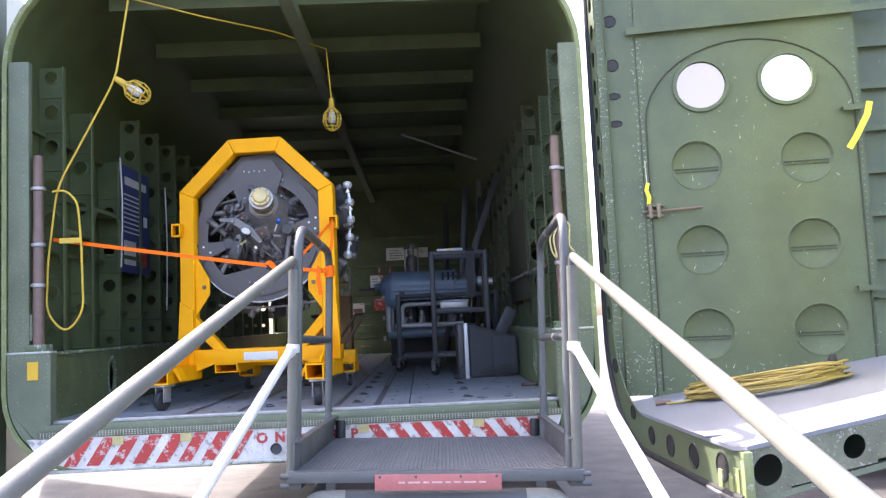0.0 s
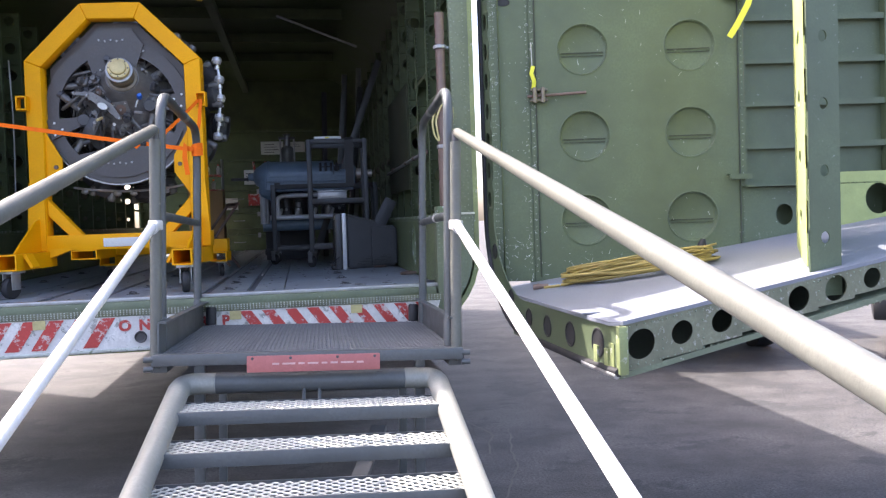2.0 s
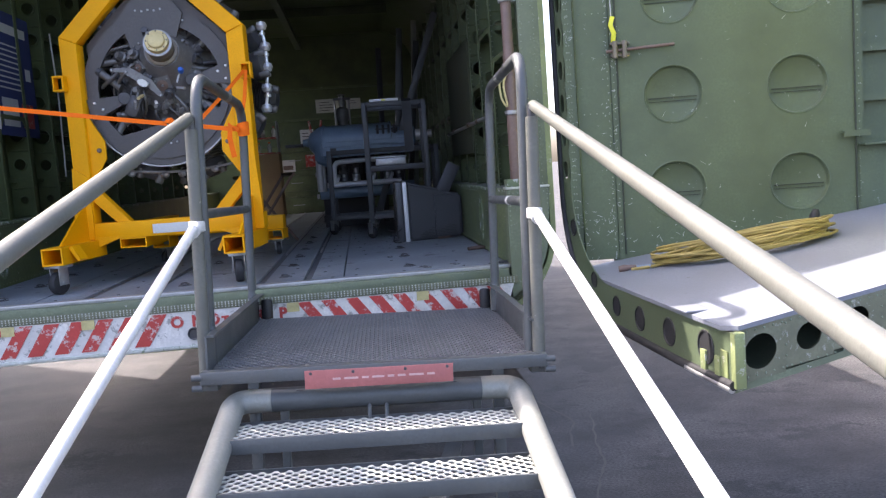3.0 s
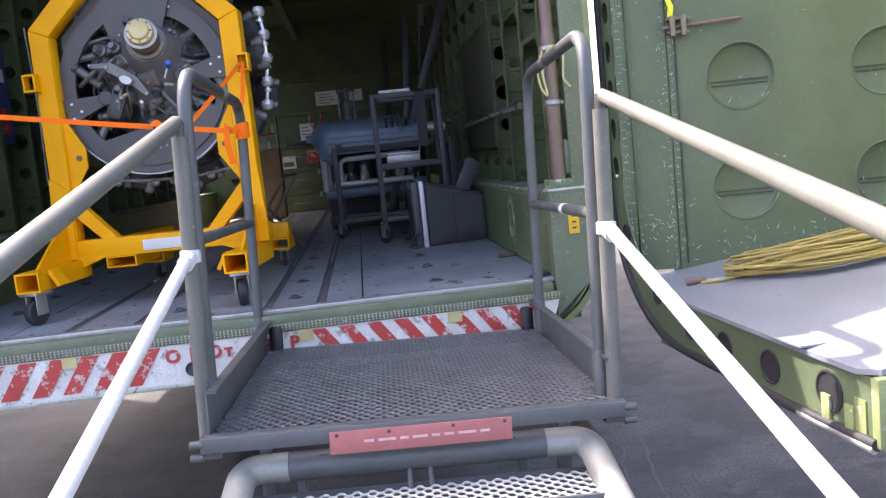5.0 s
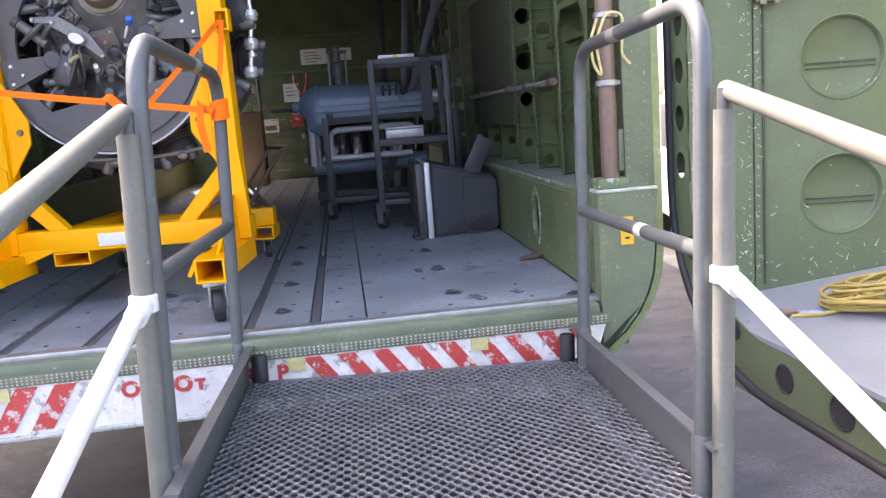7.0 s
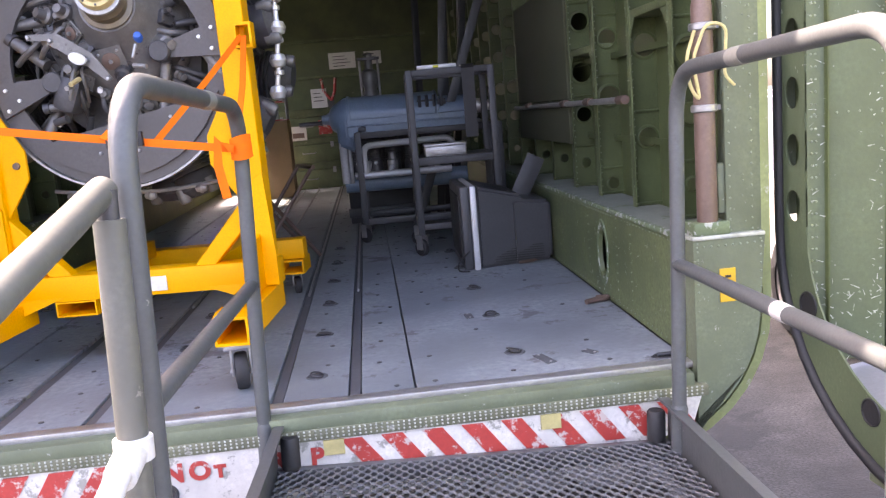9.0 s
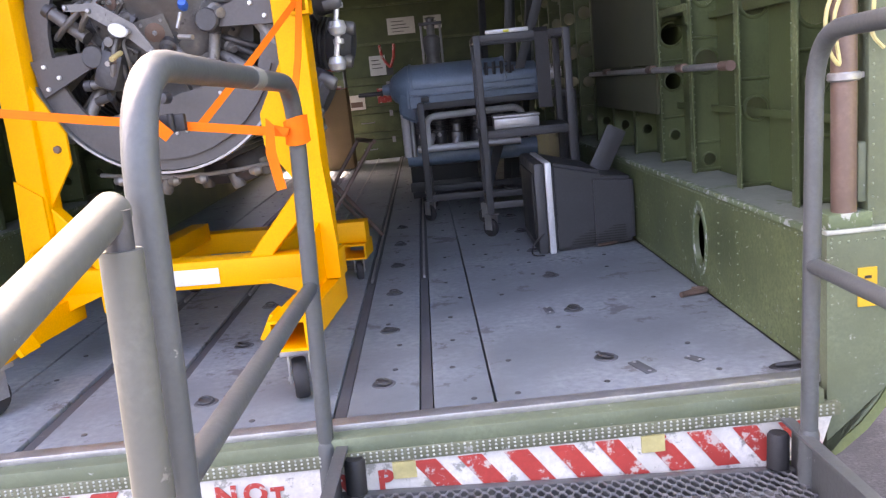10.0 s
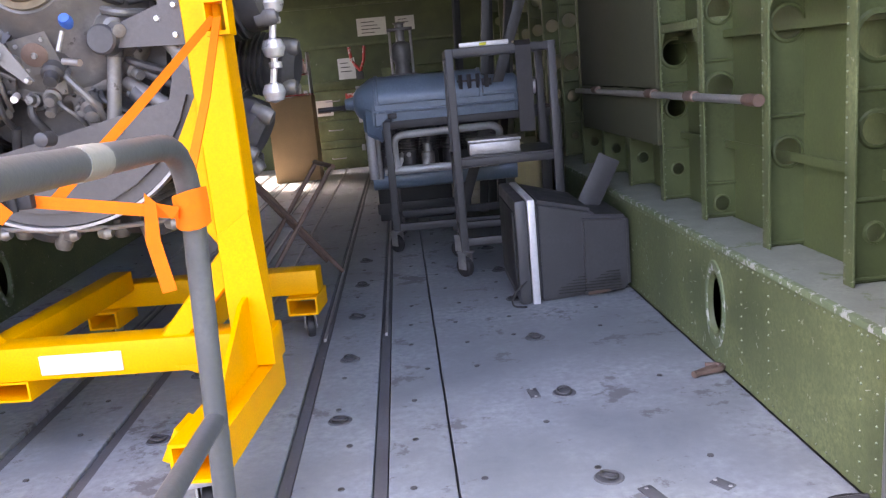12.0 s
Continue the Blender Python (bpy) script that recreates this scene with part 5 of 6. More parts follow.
part("plug_cap", lathe(bmesh.new(), [(0, 0.035), (0.012, 0.033), (0.016, 0.022), (0.016, 0.012), (0.012, 0.01), (0.012, 0)], 14, pose(0.168, -0.10, 0.06, 60, 20, 0)), material("blue plastic cap", (0.02, 0.11, 0.45), 0.4), en, "blue plastic cap")
part("drain_cap", lathe(bmesh.new(), [(0, 0.05), (0.018, 0.045), (0.02, 0.0)], 14, pose(0.05, -0.06, -0.20, 90, 0, 0)), STEEL_D, en)
for k in range(9):
    a = 2 * math.pi * k / 9 + 0.17
    ca, sa = math.cos(a), math.sin(a)
    for da in (-0.10, 0.10):
        part("pushrod_tube", rod(bmesh.new(), (0.25 * math.cos(a + da * 1.4), 0.09, 0.05 + 0.25 * math.sin(a + da * 1.4)), (0.46 * math.cos(a + da), 0.17, 0.03 + 0.46 * math.sin(a + da)), 0.013, 10), ENGINE_G if k % 2 else STEEL_D, en)
for k, a in enumerate((35, 75, 118, 150, 215, 325)):
    c, q = math.cos(radians(a)), math.sin(radians(a))
    part("mount_strut", rod(bmesh.new(), (0.24 * c, 0.10, 0.06 + 0.24 * q), (0.42 * math.cos(radians(a + 8)), 0.06, 0.42 * math.sin(radians(a + 8))), 0.020, 14), ENGINE_G, en, "dull metal strut")
    part("strut_collar", rod(bmesh.new(), (0.27 * c, 0.094, 0.05 + 0.27 * q), (0.30 * c, 0.088, 0.045 + 0.30 * q), 0.026, 14), STEEL_D, en)
cyl = None
for row, y in ((0, 0.30), (1, 0.52)):
    for k in range(9):
        a = 2 * math.pi * (k + 0.5 * row) / 9 + 0.17
        m = Matrix.Translation((0, y, 0.03)) @ Matrix(((math.sin(a), 0, math.cos(a), 0), (0, 1, 0, 0), (-math.cos(a), 0, math.sin(a), 0), (0, 0, 0, 1)))
        if cyl is None:
            prof = [(0.075, 0.20), (0.075, 0.26)]
            for f_ in range(14):
                zf = 0.265 + f_ * 0.016
                prof += [(0.076, zf), (0.098, zf + 0.001), (0.098, zf + 0.004), (0.076, zf + 0.005)]
            prof += [(0.085, 0.49), (0.088, 0.54), (0.06, 0.57), (0, 0.575)]
            cyl = mesh_of("cylinder", lathe(bmesh.new(), prof, 20), STEEL_D, True)
            rocker = mesh_of("rocker_box", lathe(bmesh.new(), [(0.022, 0.52), (0.025, 0.555), (0.025, 0.57), (0.02, 0.58), (0, 0.582)], 14), ENGINE_G, True)
        for nm, me, q in (("cylinder", cyl, Matrix()), ("rocker_box", rocker, pose(-0.06, -0.05, 0)), ("rocker_box", rocker, pose(0.06, -0.05, 0))):
            o = new(nm, me)
            o.parent = en
            o.matrix_basis = m @ q
part("rear_case", lathe(bmesh.new(), [(0, 0.68), (0.2, 0.68), (0.3, 0.6), (0.3, 0.15), (0, 0.15)], 28, pose(0, 0, 0.03, -90, 0, 0)), STEEL_D, en)
bm = bmesh.new()
for k in range(5):
    z = 0.34 - 0.12 * k
    x = 0.555 + 0.015 * math.sin(k)
    lathe(bm, [(0, -0.03), (0.026, -0.022), (0.034, 0), (0.026, 0.022), (0, 0.03)], 12, pose(x, 0.26, z))
    if k < 4:
        rod(bm, (x, 0.26, z - 0.02), (0.555 + 0.015 * math.sin(k + 1), 0.26, z - 0.10), 0.010, 8)
        lathe(bm, [(0.016, 0), (0.019, 0.002), (0.019, 0.016), (0.016, 0.018)], 10, pose(x, 0.26, z - 0.055))
part("intake_harness", bm, CHROME, en, "bright metal pipe harness")
bm = bmesh.new()
for k in (0, 2, 3, 5):
    x = -0.28 + 0.1 * k
    lathe(bm, [(0, -0.028), (0.012, -0.022), (0.020, 0), (0.012, 0.018), (0, 0.02)], 12, pose(x, 0.20, -0.49 + 0.25 * x * x, 0, 90, 0))
part("lower_harness", pipe(bm, [(-0.35 + 0.1 * k, 0.20, -0.475 + 0.25 * (-0.35 + 0.1 * k) ** 2) for k in range(8)], 0.008, 8), ALU, en, "dull metal pipe harness")

# ---- orange strap ----
strap = thing("ratchet_strap", Matrix(), "bright orange ratchet strap tied to the hoop rail", "strap")
pl = AIR @ Vector((-2.02, 0.10, 2.03))
pp = Vector((-0.532, 4.63, 1.765))
mid = pl.lerp(pp, 0.70) + Vector((0, 0, -0.005))
part("long_webbing", band(bmesh.new(), [pl, pl.lerp(pp, 0.35) + Vector((0, 0, -0.004)), mid, pp], 0.021, 0.003), ORANGE, strap)
lug = ES @ Vector((0.52, -0.085, 1.125))
part("lug_webbing", band(bmesh.new(), [lug, lug.lerp(pp, 0.5) + Vector((0.01, 0, 0)), pp + Vector((0.0, 0.03, 0.01))], 0.019, 0.003, (1, 0.3, 0.3)), ORANGE, strap)
part("cross_webbing", band(bmesh.new(), [lug + Vector((-0.01, 0, 0)), lug.lerp(pl.lerp(pp, 0.87), 0.5), pl.lerp(pp, 0.87)], 0.018, 0.003, (0.7, 0.1, -0.7)), ORANGE, strap)
bm = bmesh.new()
for k in range(3):
    pts = [pp + Vector((0.028 * math.cos(a) + 0.012, 0.03 + 0.028 * math.sin(a), -0.012 + 0.014 * k + 0.008 * math.sin(a + k))) for a in [i * math.pi / 6 for i in range(13)]]
    band(bm, pts, 0.026, 0.003)
part("wrapped_webbing", bm, ORANGE, strap)
part("loose_end", band(bmesh.new(), [pp + Vector((0, -0.01, 0.0)), pp + Vector((-0.035, -0.02, 0.03)), pp + Vector((-0.042, -0.02, -0.04)), pp + Vector((-0.03, -0.015, -0.13))], 0.024, 0.003, (1, 0.2, 0.2)), ORANGE, strap)
rt = pl.lerp(pp, 0.82)
bm = bx(-0.05, 0.05, -0.016, 0.0, -0.02, 0.02, bevel=0.003, m=Matrix.Translation(rt))
rod(bm, rt + Vector((-0.03, -0.02, -0.022)), rt + Vector((-0.03, -0.02, 0.022)), 0.012, 10)
rod(bm, rt + Vector((0.02, -0.02, -0.022)), rt + Vector((0.02, -0.02, 0.022)), 0.008, 10)
part("ratchet", bm, BLACK, strap, "black ratchet buckle")
part("ratchet_tail", band(bmesh.new(), [rt + Vector((-0.05, -0.02, 0.02)), rt + Vector((-0.02, -0.05, 0.015)), rt + Vector((0.02, -0.04, -0.03))], 0.03, 0.003, (1, 0, 0.5)), ORANGE, strap)

# ---- fallen television ----
tv = thing("television", pose(0.045, 6.52, FLOOR_Z, 0, 0, 6), "charcoal tube television lying on its side on the floor", "television")
H = 0.43
bm = bx(0.0, 0.05, 0.0, 0.56, 0.0, H, bevel=0.012)
part("bezel", bm, CHAR, tv)
part("trim", bx(0.052, 0.082, -0.006, 0.56, 0.0, H, bevel=0.004), SILVER, tv, "silver trim strip")
part("screen", bx(-0.006, 0.001, 0.05, 0.51, 0.05, H - 0.05, bevel=0.002), INK, tv, "dark glass screen")


def frustum(bm, x0, x1, a, b, z0a, z1a, z0b, z1b):
    va = [bm.verts.new(p) for p in ((x0, a[0], z0a), (x0, a[1], z0a), (x0, a[1], z1a), (x0, a[0], z1a))]
    vb = [bm.verts.new(p) for p in ((x1, b[0], z0b), (x1, b[1], z0b), (x1, b[1], z1b), (x1, b[0], z1b))]
    bm.faces.new(va)
    bm.faces.new(vb[::-1])
    for i in range(4):
        bm.faces.new((va[i], vb[i], vb[(i + 1) % 4], va[(i + 1) % 4]))
    bmesh.ops.bevel(bm, geom=list(bm.edges), offset=0.018, segments=3, affect="EDGES")
    return bm


part("back_shell", frustum(bmesh.new(), 0.08, 0.33, (0.004, 0.55), (0.05, 0.52), 0.0, H - 0.004, 0.004, H - 0.07), CHAR, tv)
part("tube_cover", frustum(bmesh.new(), 0.26, 0.475, (0.02, 0.5), (0.06, 0.46), 0.004, H - 0.085, 0.012, H - 0.11), CHAR, tv)
for k in range(7):
    part("vent_slot", bx(0.16, 0.42, 0.012 + 0.0045 * k, 0.018 + 0.0045 * k, 0.03 + 0.011 * k, 0.033 + 0.011 * k), INK, tv)
part("lead", pipe(bmesh.new(), smooth_path([(0.03, -0.004, 0.10), (-0.03, -0.03, 0.06), (-0.04, -0.02, 0.004), (0.02, -0.04, 0.004)], 0.03), 0.004, 6), BLACK, tv)


# ---- racks ----
def caster(parent, x, y, r=0.048):
    c = new("caster")
    c.parent = parent
    c.matrix_basis = pose(x, y, 0, 0, 0, 40 + 90 * x + 60 * y)
    part("wheel", lathe(bmesh.new(), [(0, -0.016), (r * 0.9, -0.016), (r, -0.01), (r, 0.01), (r * 0.9, 0.016), (0, 0.016)], 18, pose(0, 0.01, r, 0, 90, 0)), BLACK, c, "black wheel")
    bm = bx(-0.024, -0.019, -0.02, 0.03, r * 0.8, r * 2 + 0.02)
    box(bm, 0.019, 0.024, -0.02, 0.03, r * 0.8, r * 2 + 0.02)
    box(bm, -0.03, 0.03, -0.03, 0.03, r * 2 + 0.02, r * 2 + 0.028)
    part("fork", bm, ALU, c, "steel fork")


def rack(name, m, w, d, h, shelves, label, t=0.036):
    k = thing(name, m, label, "rack")
    for x in (0, w):
        for y in (0, d):
            part("leg", bx(x - t / 2, x + t / 2, y - t / 2, y + t / 2, 0.118, h, bevel=0.003), RACK, k)
            caster(k, x, y)
    for z in (*shelves, h - t):
        for y in (0, d):
            part("cross_bar", bx(t / 2, w - t / 2, y - t / 2 + 0.002, y + t / 2 - 0.002, z, z + t, bevel=0.003), RACK, k)
        for x in (0, w):
            part("side_bar", bx(x - t / 2 + 0.002, x + t / 2 - 0.002, t / 2, d - t / 2, z, z + t, bevel=0.003), RACK, k)
    return k


cart = rack("tool_rack", pose(-0.19, 7.06, FLOOR_Z, 0, 0, 5), 0.46, 0.42, 1.05, (0.15, 0.52), "dark grey angle-iron rack on casters with a shelf")
part("shelf", bx(0.0, 0.46, 0.0, 0.42, 0.556, 0.562), RACK, cart)
lv = thing("spirit_level", pose(-0.19, 7.06, FLOOR_Z, 0, 0, 5), "pale metal spirit level lying on the rack top", "spirit level")
part("bar", bx(0.05, 0.27, -0.016, 0.02, 1.051, 1.072, bevel=0.003), SILVER, lv)
part("vial", rod(bmesh.new(), (0.14, -0.017, 1.061), (0.17, -0.017, 1.061), 0.007, 10), TAG, lv)
strp = thing("webbing_sling", pose(-0.19, 7.06, FLOOR_Z, 0, 0, 5), "black webbing sling hanging over the rack", "sling")
part("webbing", band(bmesh.new(), [(0.33, -0.026, 0.66), (0.33, -0.028, 1.04), (0.33, -0.01, 1.06), (0.33, 0.10, 1.06)], 0.07, 0.006, (1, 0, 0)), BLACK, strp)
bxx = thing("metal_case", pose(-0.19, 7.06, FLOOR_Z + 0.562, 0, 0, 5), "small grey metal case on the rack shelf", "case")
part("case_body", bx(0.06, 0.30, 0.06, 0.22, 0.0, 0.055, bevel=0.005), ALU, bxx)
part("case_lid", bx(0.055, 0.305, 0.055, 0.225, 0.056, 0.07, bevel=0.004), ALU, bxx)

estand = rack("engine_rack", pose(-0.59, 7.72, FLOOR_Z, 0, 0, 5), 0.92, 0.44, 0.72, (0.12,), "dark steel rack on casters under the blue engine", 0.04)
# blue inline engine
be = thing("inline_engine", pose(-0.86, 7.94, 1.80, 0, 0, 5), "blue-grey inverted inline aircraft engine resting on a rack", "engine")
prof = [(0.0, 0.0), (0.03, 0.0), (0.04, 0.05), (0.065, 0.06), (0.085, 0.075), (0.138, 0.16), (0.140, 0.18), (0.148, 0.182), (0.148, 0.20), (0.140, 0.202), (0.138, 0.78), (0.144, 0.785), (0.144, 0.80), (0.10, 0.81), (0.095, 1.0), (0.07, 1.02), (0, 1.02)]
part("crankcase", lathe(bmesh.new(), prof, 28, pose(0, 0.2, 0.02, 0, 90, 0)), BLUE, be)
part("shaft", lathe(bmesh.new(), [(0, -0.16), (0.014, -0.16), (0.014, -0.02), (0.022, 0.0)], 14, pose(0, 0.2, 0.0, 0, 90, 0)), STEEL_D, be, "dark propeller shaft")
part("sump_block", frustum(bmesh.new(), 0.16, 1.0, (0.045, 0.355), (0.05, 0.35), -0.13, 0.02, -0.12, 0.02), BLUE, be)
part("nose_case", frustum(bmesh.new(), 0.10, 0.22, (0.10, 0.30), (0.05, 0.35), -0.16, 0.0, -0.22, 0.0), BLUE, be)
part("flange", bx(0.17, 1.0, 0.03, 0.37, -0.045, -0.03, bevel=0.003), BLUE, be)
bm = bmesh.new()
for k in range(19):
    lathe(bm, [(0, 0.008), (0.006, 0.007), (0.007, 0)], 6, pose(0.19 + 0.043 * k, 0.031, -0.038, 90, 0, 0))
for k in range(14):
    a = k * math.pi / 7
    lathe(bm, [(0, 0.006), (0.006, 0.005), (0.007, 0)], 6, pose(0.18, 0.2 + 0.12 * math.cos(a), 0.02 + 0.12 * math.sin(a), 0, -90, 0))
tagged(part("bolts", bm, BLUE, be), kind="stuff")
for k in range(6):
    x = 0.22 + 0.125 * k
    prof = [(0.04, 0.0)]
    for f_ in range(10):
        prof += [(0.042, -0.01 - 0.016 * f_), (0.058, -0.012 - 0.016 * f_), (0.058, -0.016 - 0.016 * f_), (0.042, -0.018 - 0.016 * f_)]
    prof += [(0.05, -0.18), (0.05, -0.25), (0, -0.25)]
    part("cylinder", lathe(bmesh.new(), prof, 16, pose(x, 0.2, -0.125)), STEEL_D, be)
    part("spark_plug", lathe(bmesh.new(), [(0, 0.06), (0.008, 0.058), (0.008, 0.03), (0.014, 0.028), (0.014, 0)], 8, pose(x, 0.15, -0.30, 90, 0, 0)), ALU, be)
part("valve_cover", rod(bmesh.new(), (0.12, 0.2, -0.44), (0.98, 0.2, -0.44), 0.062, 18), BLUE, be)
part("gear_column", rod(bmesh.new(), (0.13, 0.16, -0.12), (0.13, 0.16, -0.43), 0.03, 12), SILVER, be, "bright metal column")
part("gear_column_pipe", rod(bmesh.new(), (0.17, 0.13, -0.14), (0.17, 0.13, -0.43), 0.016, 10), ALU, be)
pts = smooth_path([(0.27, 0.02, -0.37), (0.27, 0.02, -0.175), (0.84, 0.02, -0.165), (0.88, 0.03, -0.19), (0.88, 0.08, -0.26)], 0.06, 6)
part("intake_pipe", pipe(bmesh.new(), pts, 0.022, 12), SILVER, be, "polished intake pipe")
part("manifold", rod(bmesh.new(), (0.20, 0.02, -0.375), (0.86, 0.02, -0.375), 0.024, 12), SILVER, be, "polished manifold pipe")
for k in range(4):
    part("elbow", pipe(bmesh.new(), smooth_path([(0.27 + 0.16 * k, 0.02, -0.375), (0.30 + 0.16 * k, 0.03, -0.32), (0.30 + 0.16 * k, 0.15, -0.30)], 0.03, 4), 0.016, 10), SILVER, be)
for x in (0.46, 0.74):
    part("carburettor", lathe(bmesh.new(), [(0, 0), (0.035, 0), (0.035, 0.06), (0.025, 0.07), (0.025, 0.11), (0.03, 0.115), (0, 0.12)], 14, pose(x, 0.06, -0.35)), ALU, be)
bm = bx(0.66, 0.86, 0.08, 0.14, 0.06, 0.10, bevel=0.006)
for k in range(4):
    rod(bm, (0.68 + 0.05 * k, 0.07, 0.05), (0.68 + 0.05 * k, 0.07, 0.13), 0.012, 8)
part("magneto", bm, STEEL_D, be)
part("starter", lathe(bmesh.new(), [(0, 0), (0.05, 0), (0.05, 0.12), (0.035, 0.13), (0.035, 0.17), (0, 0.17)], 16, pose(1.0, 0.2, 0.03, 0, 90, 0)), CHROME, be, "bright starter drum")
for x in (0.05, 0.83):
    part("mount_arm", bx(x + 0.2, x + 0.25, 0.0, 0.40, -0.078, -0.05, bevel=0.003), RACK, be)

# carburettor unit standing behind the engine on a crate
cr = thing("crate", AIR @ pose(-0.25, 4.05, FLOOR_Z), "dark painted crate behind the rack", "crate")
part("crate_body", bx(0, 0.5, 0, 0.4, 0, 0.95, bevel=0.006), CHAR, cr)
for z in (0.05, 0.45, 0.85):
    part("slat", bx(-0.012, 0.512, -0.014, -0.001, z, z + 0.07, bevel=0.003), CHAR, cr)
cu = thing("carburettor_unit", AIR @ pose(0.0, 4.2, FLOOR_Z + 0.951), "dark metal carburettor unit standing on a crate", "carburettor")
part("base_flange", bx(-0.09, 0.09, -0.07, 0.07, 0, 0.02, bevel=0.004), STEEL_D, cu)
part("throat", lathe(bmesh.new(), [(0.06, 0.02), (0.05, 0.08), (0.065, 0.12), (0.065, 0.2), (0.05, 0.22), (0.03, 0.23), (0.03, 0.34), (0.045, 0.35), (0, 0.36)], 18), ENGINE_G, cu)
for s in (-1, 1):
    part("column", rod(bmesh.new(), (s * 0.07, 0, 0.02), (s * 0.07, 0, 0.3), 0.009, 8), ALU, cu)
part("bridge", bx(-0.085, 0.085, -0.03, 0.03, 0.30, 0.32, bevel=0.003), STEEL_D, cu)

# folding stool, boards, chests, carton
fs_ = thing("folding_stool", AIR @ pose(-0.60, 2.55, FLOOR_Z, 0, 0, 20), "dark brown folding stool with crossed legs", "stool")
for y in (0.0, 0.30):
    part("leg", rod(bmesh.new(), (-0.20, y, 0.008), (0.20, y + 0.01, 0.55), 0.012, 8), RUST, fs_)
    part("leg", rod(bmesh.new(), (0.20, y + 0.026, 0.008), (-0.20, y + 0.036, 0.55), 0.012, 8), RUST, fs_)
part("seat_bar", rod(bmesh.new(), (0.20, -0.02, 0.55), (0.20, 0.34, 0.55), 0.013, 8), RUST, fs_)
part("seat_bar", rod(bmesh.new(), (-0.20, -0.02, 0.55), (-0.20, 0.36, 0.55), 0.013, 8), RUST, fs_)
bd = thing("metal_strip", AIR @ pose(0.72, 2.05, FLOOR_Z, 0, 0, 0), "grey slotted metal strip leaning on the ledge", "metal strip")
part("strip", bx(-0.05, 0.05, -0.004, 0.004, 0.0, 0.58, bevel=0.003, m=pose(-0.16, 0, 0.02, 0, 28, 0)), RACK, bd)
for i, (x, ln, lean, mt) in enumerate(((0.45, 1.7, 5, RACK), (0.52, 1.9, 3, RACK), (0.58, 1.8, 7, RACK), (0.66, 2.0, 4, ALU), (0.36, 1.75, 2, RACK))):
    p = thing("leaning_board", AIR @ pose(x, 4.0 + 0.06 * i, FLOOR_Z, 0, 0, 10 * i), "narrow board leaning upright in the hold", "board", "leaning boards")
    part("board", bx(-0.028, 0.028, -0.012, 0.012, 0.006, ln, bevel=0.003, m=pose(0, 0, 0.0, 0, lean, 0)), mt, p)
an = thing("angle_bar", AIR @ pose(0.84, 3.35, FLOOR_Z, 0, 0, 0), "grey flat bar leaning at a slant", "bar")
part("bar", bx(-0.03, 0.03, -0.004, 0.004, 0.0, 2.0, bevel=0.002, m=pose(-0.62, 0, 0.02, 0, 20, 0)), RACK, an)


def chest(x, y, z, w, d, h, label):
    c = thing("storage_chest", AIR @ pose(x, y, z), label, "chest", "storage chests")
    part("body", bx(0, w, 0, d, 0, h * 0.72, bevel=0.008), GREEN, c)
    part("lid", bx(-0.005, w + 0.005, -0.006, d, h * 0.72 + 0.003, h, bevel=0.008), GREEN, c)
    for fx in (0.2, 0.8):
        part("hasp", bx(w * fx - 0.02, w * fx + 0.02, -0.014, -0.006, h * 0.58, h * 0.8, bevel=0.002), ALU, c)
    part("handle", pipe(bmesh.new(), smooth_path([(w * 0.42, -0.002, h * 0.4), (w * 0.42, -0.04, h * 0.38), (w * 0.58, -0.04, h * 0.38), (w * 0.58, -0.002, h * 0.4)], 0.02, 3), 0.006, 6), ALU, c)
    return c


z = FLOOR_Z
for h in (0.32, 0.30, 0.34):
    c = chest(-1.25, 7.75, z, 0.95, 0.5, h, "green painted metal storage chest in a stack")
    z += h + 0.002
part("red_panel", bx(0.62, 0.78, -0.012, -0.003, 0.03, 0.2), RED, c, "red painted square")
z = FLOOR_Z
for h in (0.36, 0.34, 0.36):
    c = chest(-0.2, 7.78, z, 0.9, 0.5, h, "green painted metal storage chest in a stack")
    z += h + 0.002
ct = thing("carton", AIR @ pose(-1.37, 6.9, FLOOR_Z), "tall tan cardboard carton with a taped top", "carton")
part("carton_body", bx(0, 0.45, 0, 0.4, 0, 0.85, bevel=0.004), CARD, ct)
part("carton_tape", bx(0.19, 0.26, -0.003, 0.403, 0.845, 0.853), PAPER, ct)
sh = thing("bottle_rack", AIR @ pose(-1.37, 6.9, FLOOR_Z + 0.855), "small red-edged shelf of pale bottles on the carton", "shelf")
for z in (0.0, 0.2):
    part("shelf_board", bx(0, 0.45, 0.02, 0.3, z, z + 0.015), RED, sh)
for x in (0.0, 0.44):
    part("shelf_side", bx(x, x + 0.012, 0.02, 0.3, 0.015, 0.42), ALU, sh)
for k in range(6):
    b = thing("bottle", AIR @ pose(-1.32 + 0.07 * (k % 6), 7.0, FLOOR_Z + 0.871 + (0.2 if k % 2 else 0.0)), "small pale plastic bottle on a shelf", "bottle", "bottles on the shelf")
    part("bottle_body", lathe(bmesh.new(), [(0, 0), (0.026, 0), (0.028, 0.01), (0.028, 0.09), (0.012, 0.11), (0.012, 0.125), (0, 0.125)], 12), PAPER, b)
    part("bottle_cap", lathe(bmesh.new(), [(0.014, 0.118), (0.014, 0.14), (0, 0.14)], 10), RED if k % 2 else ORANGE, b)


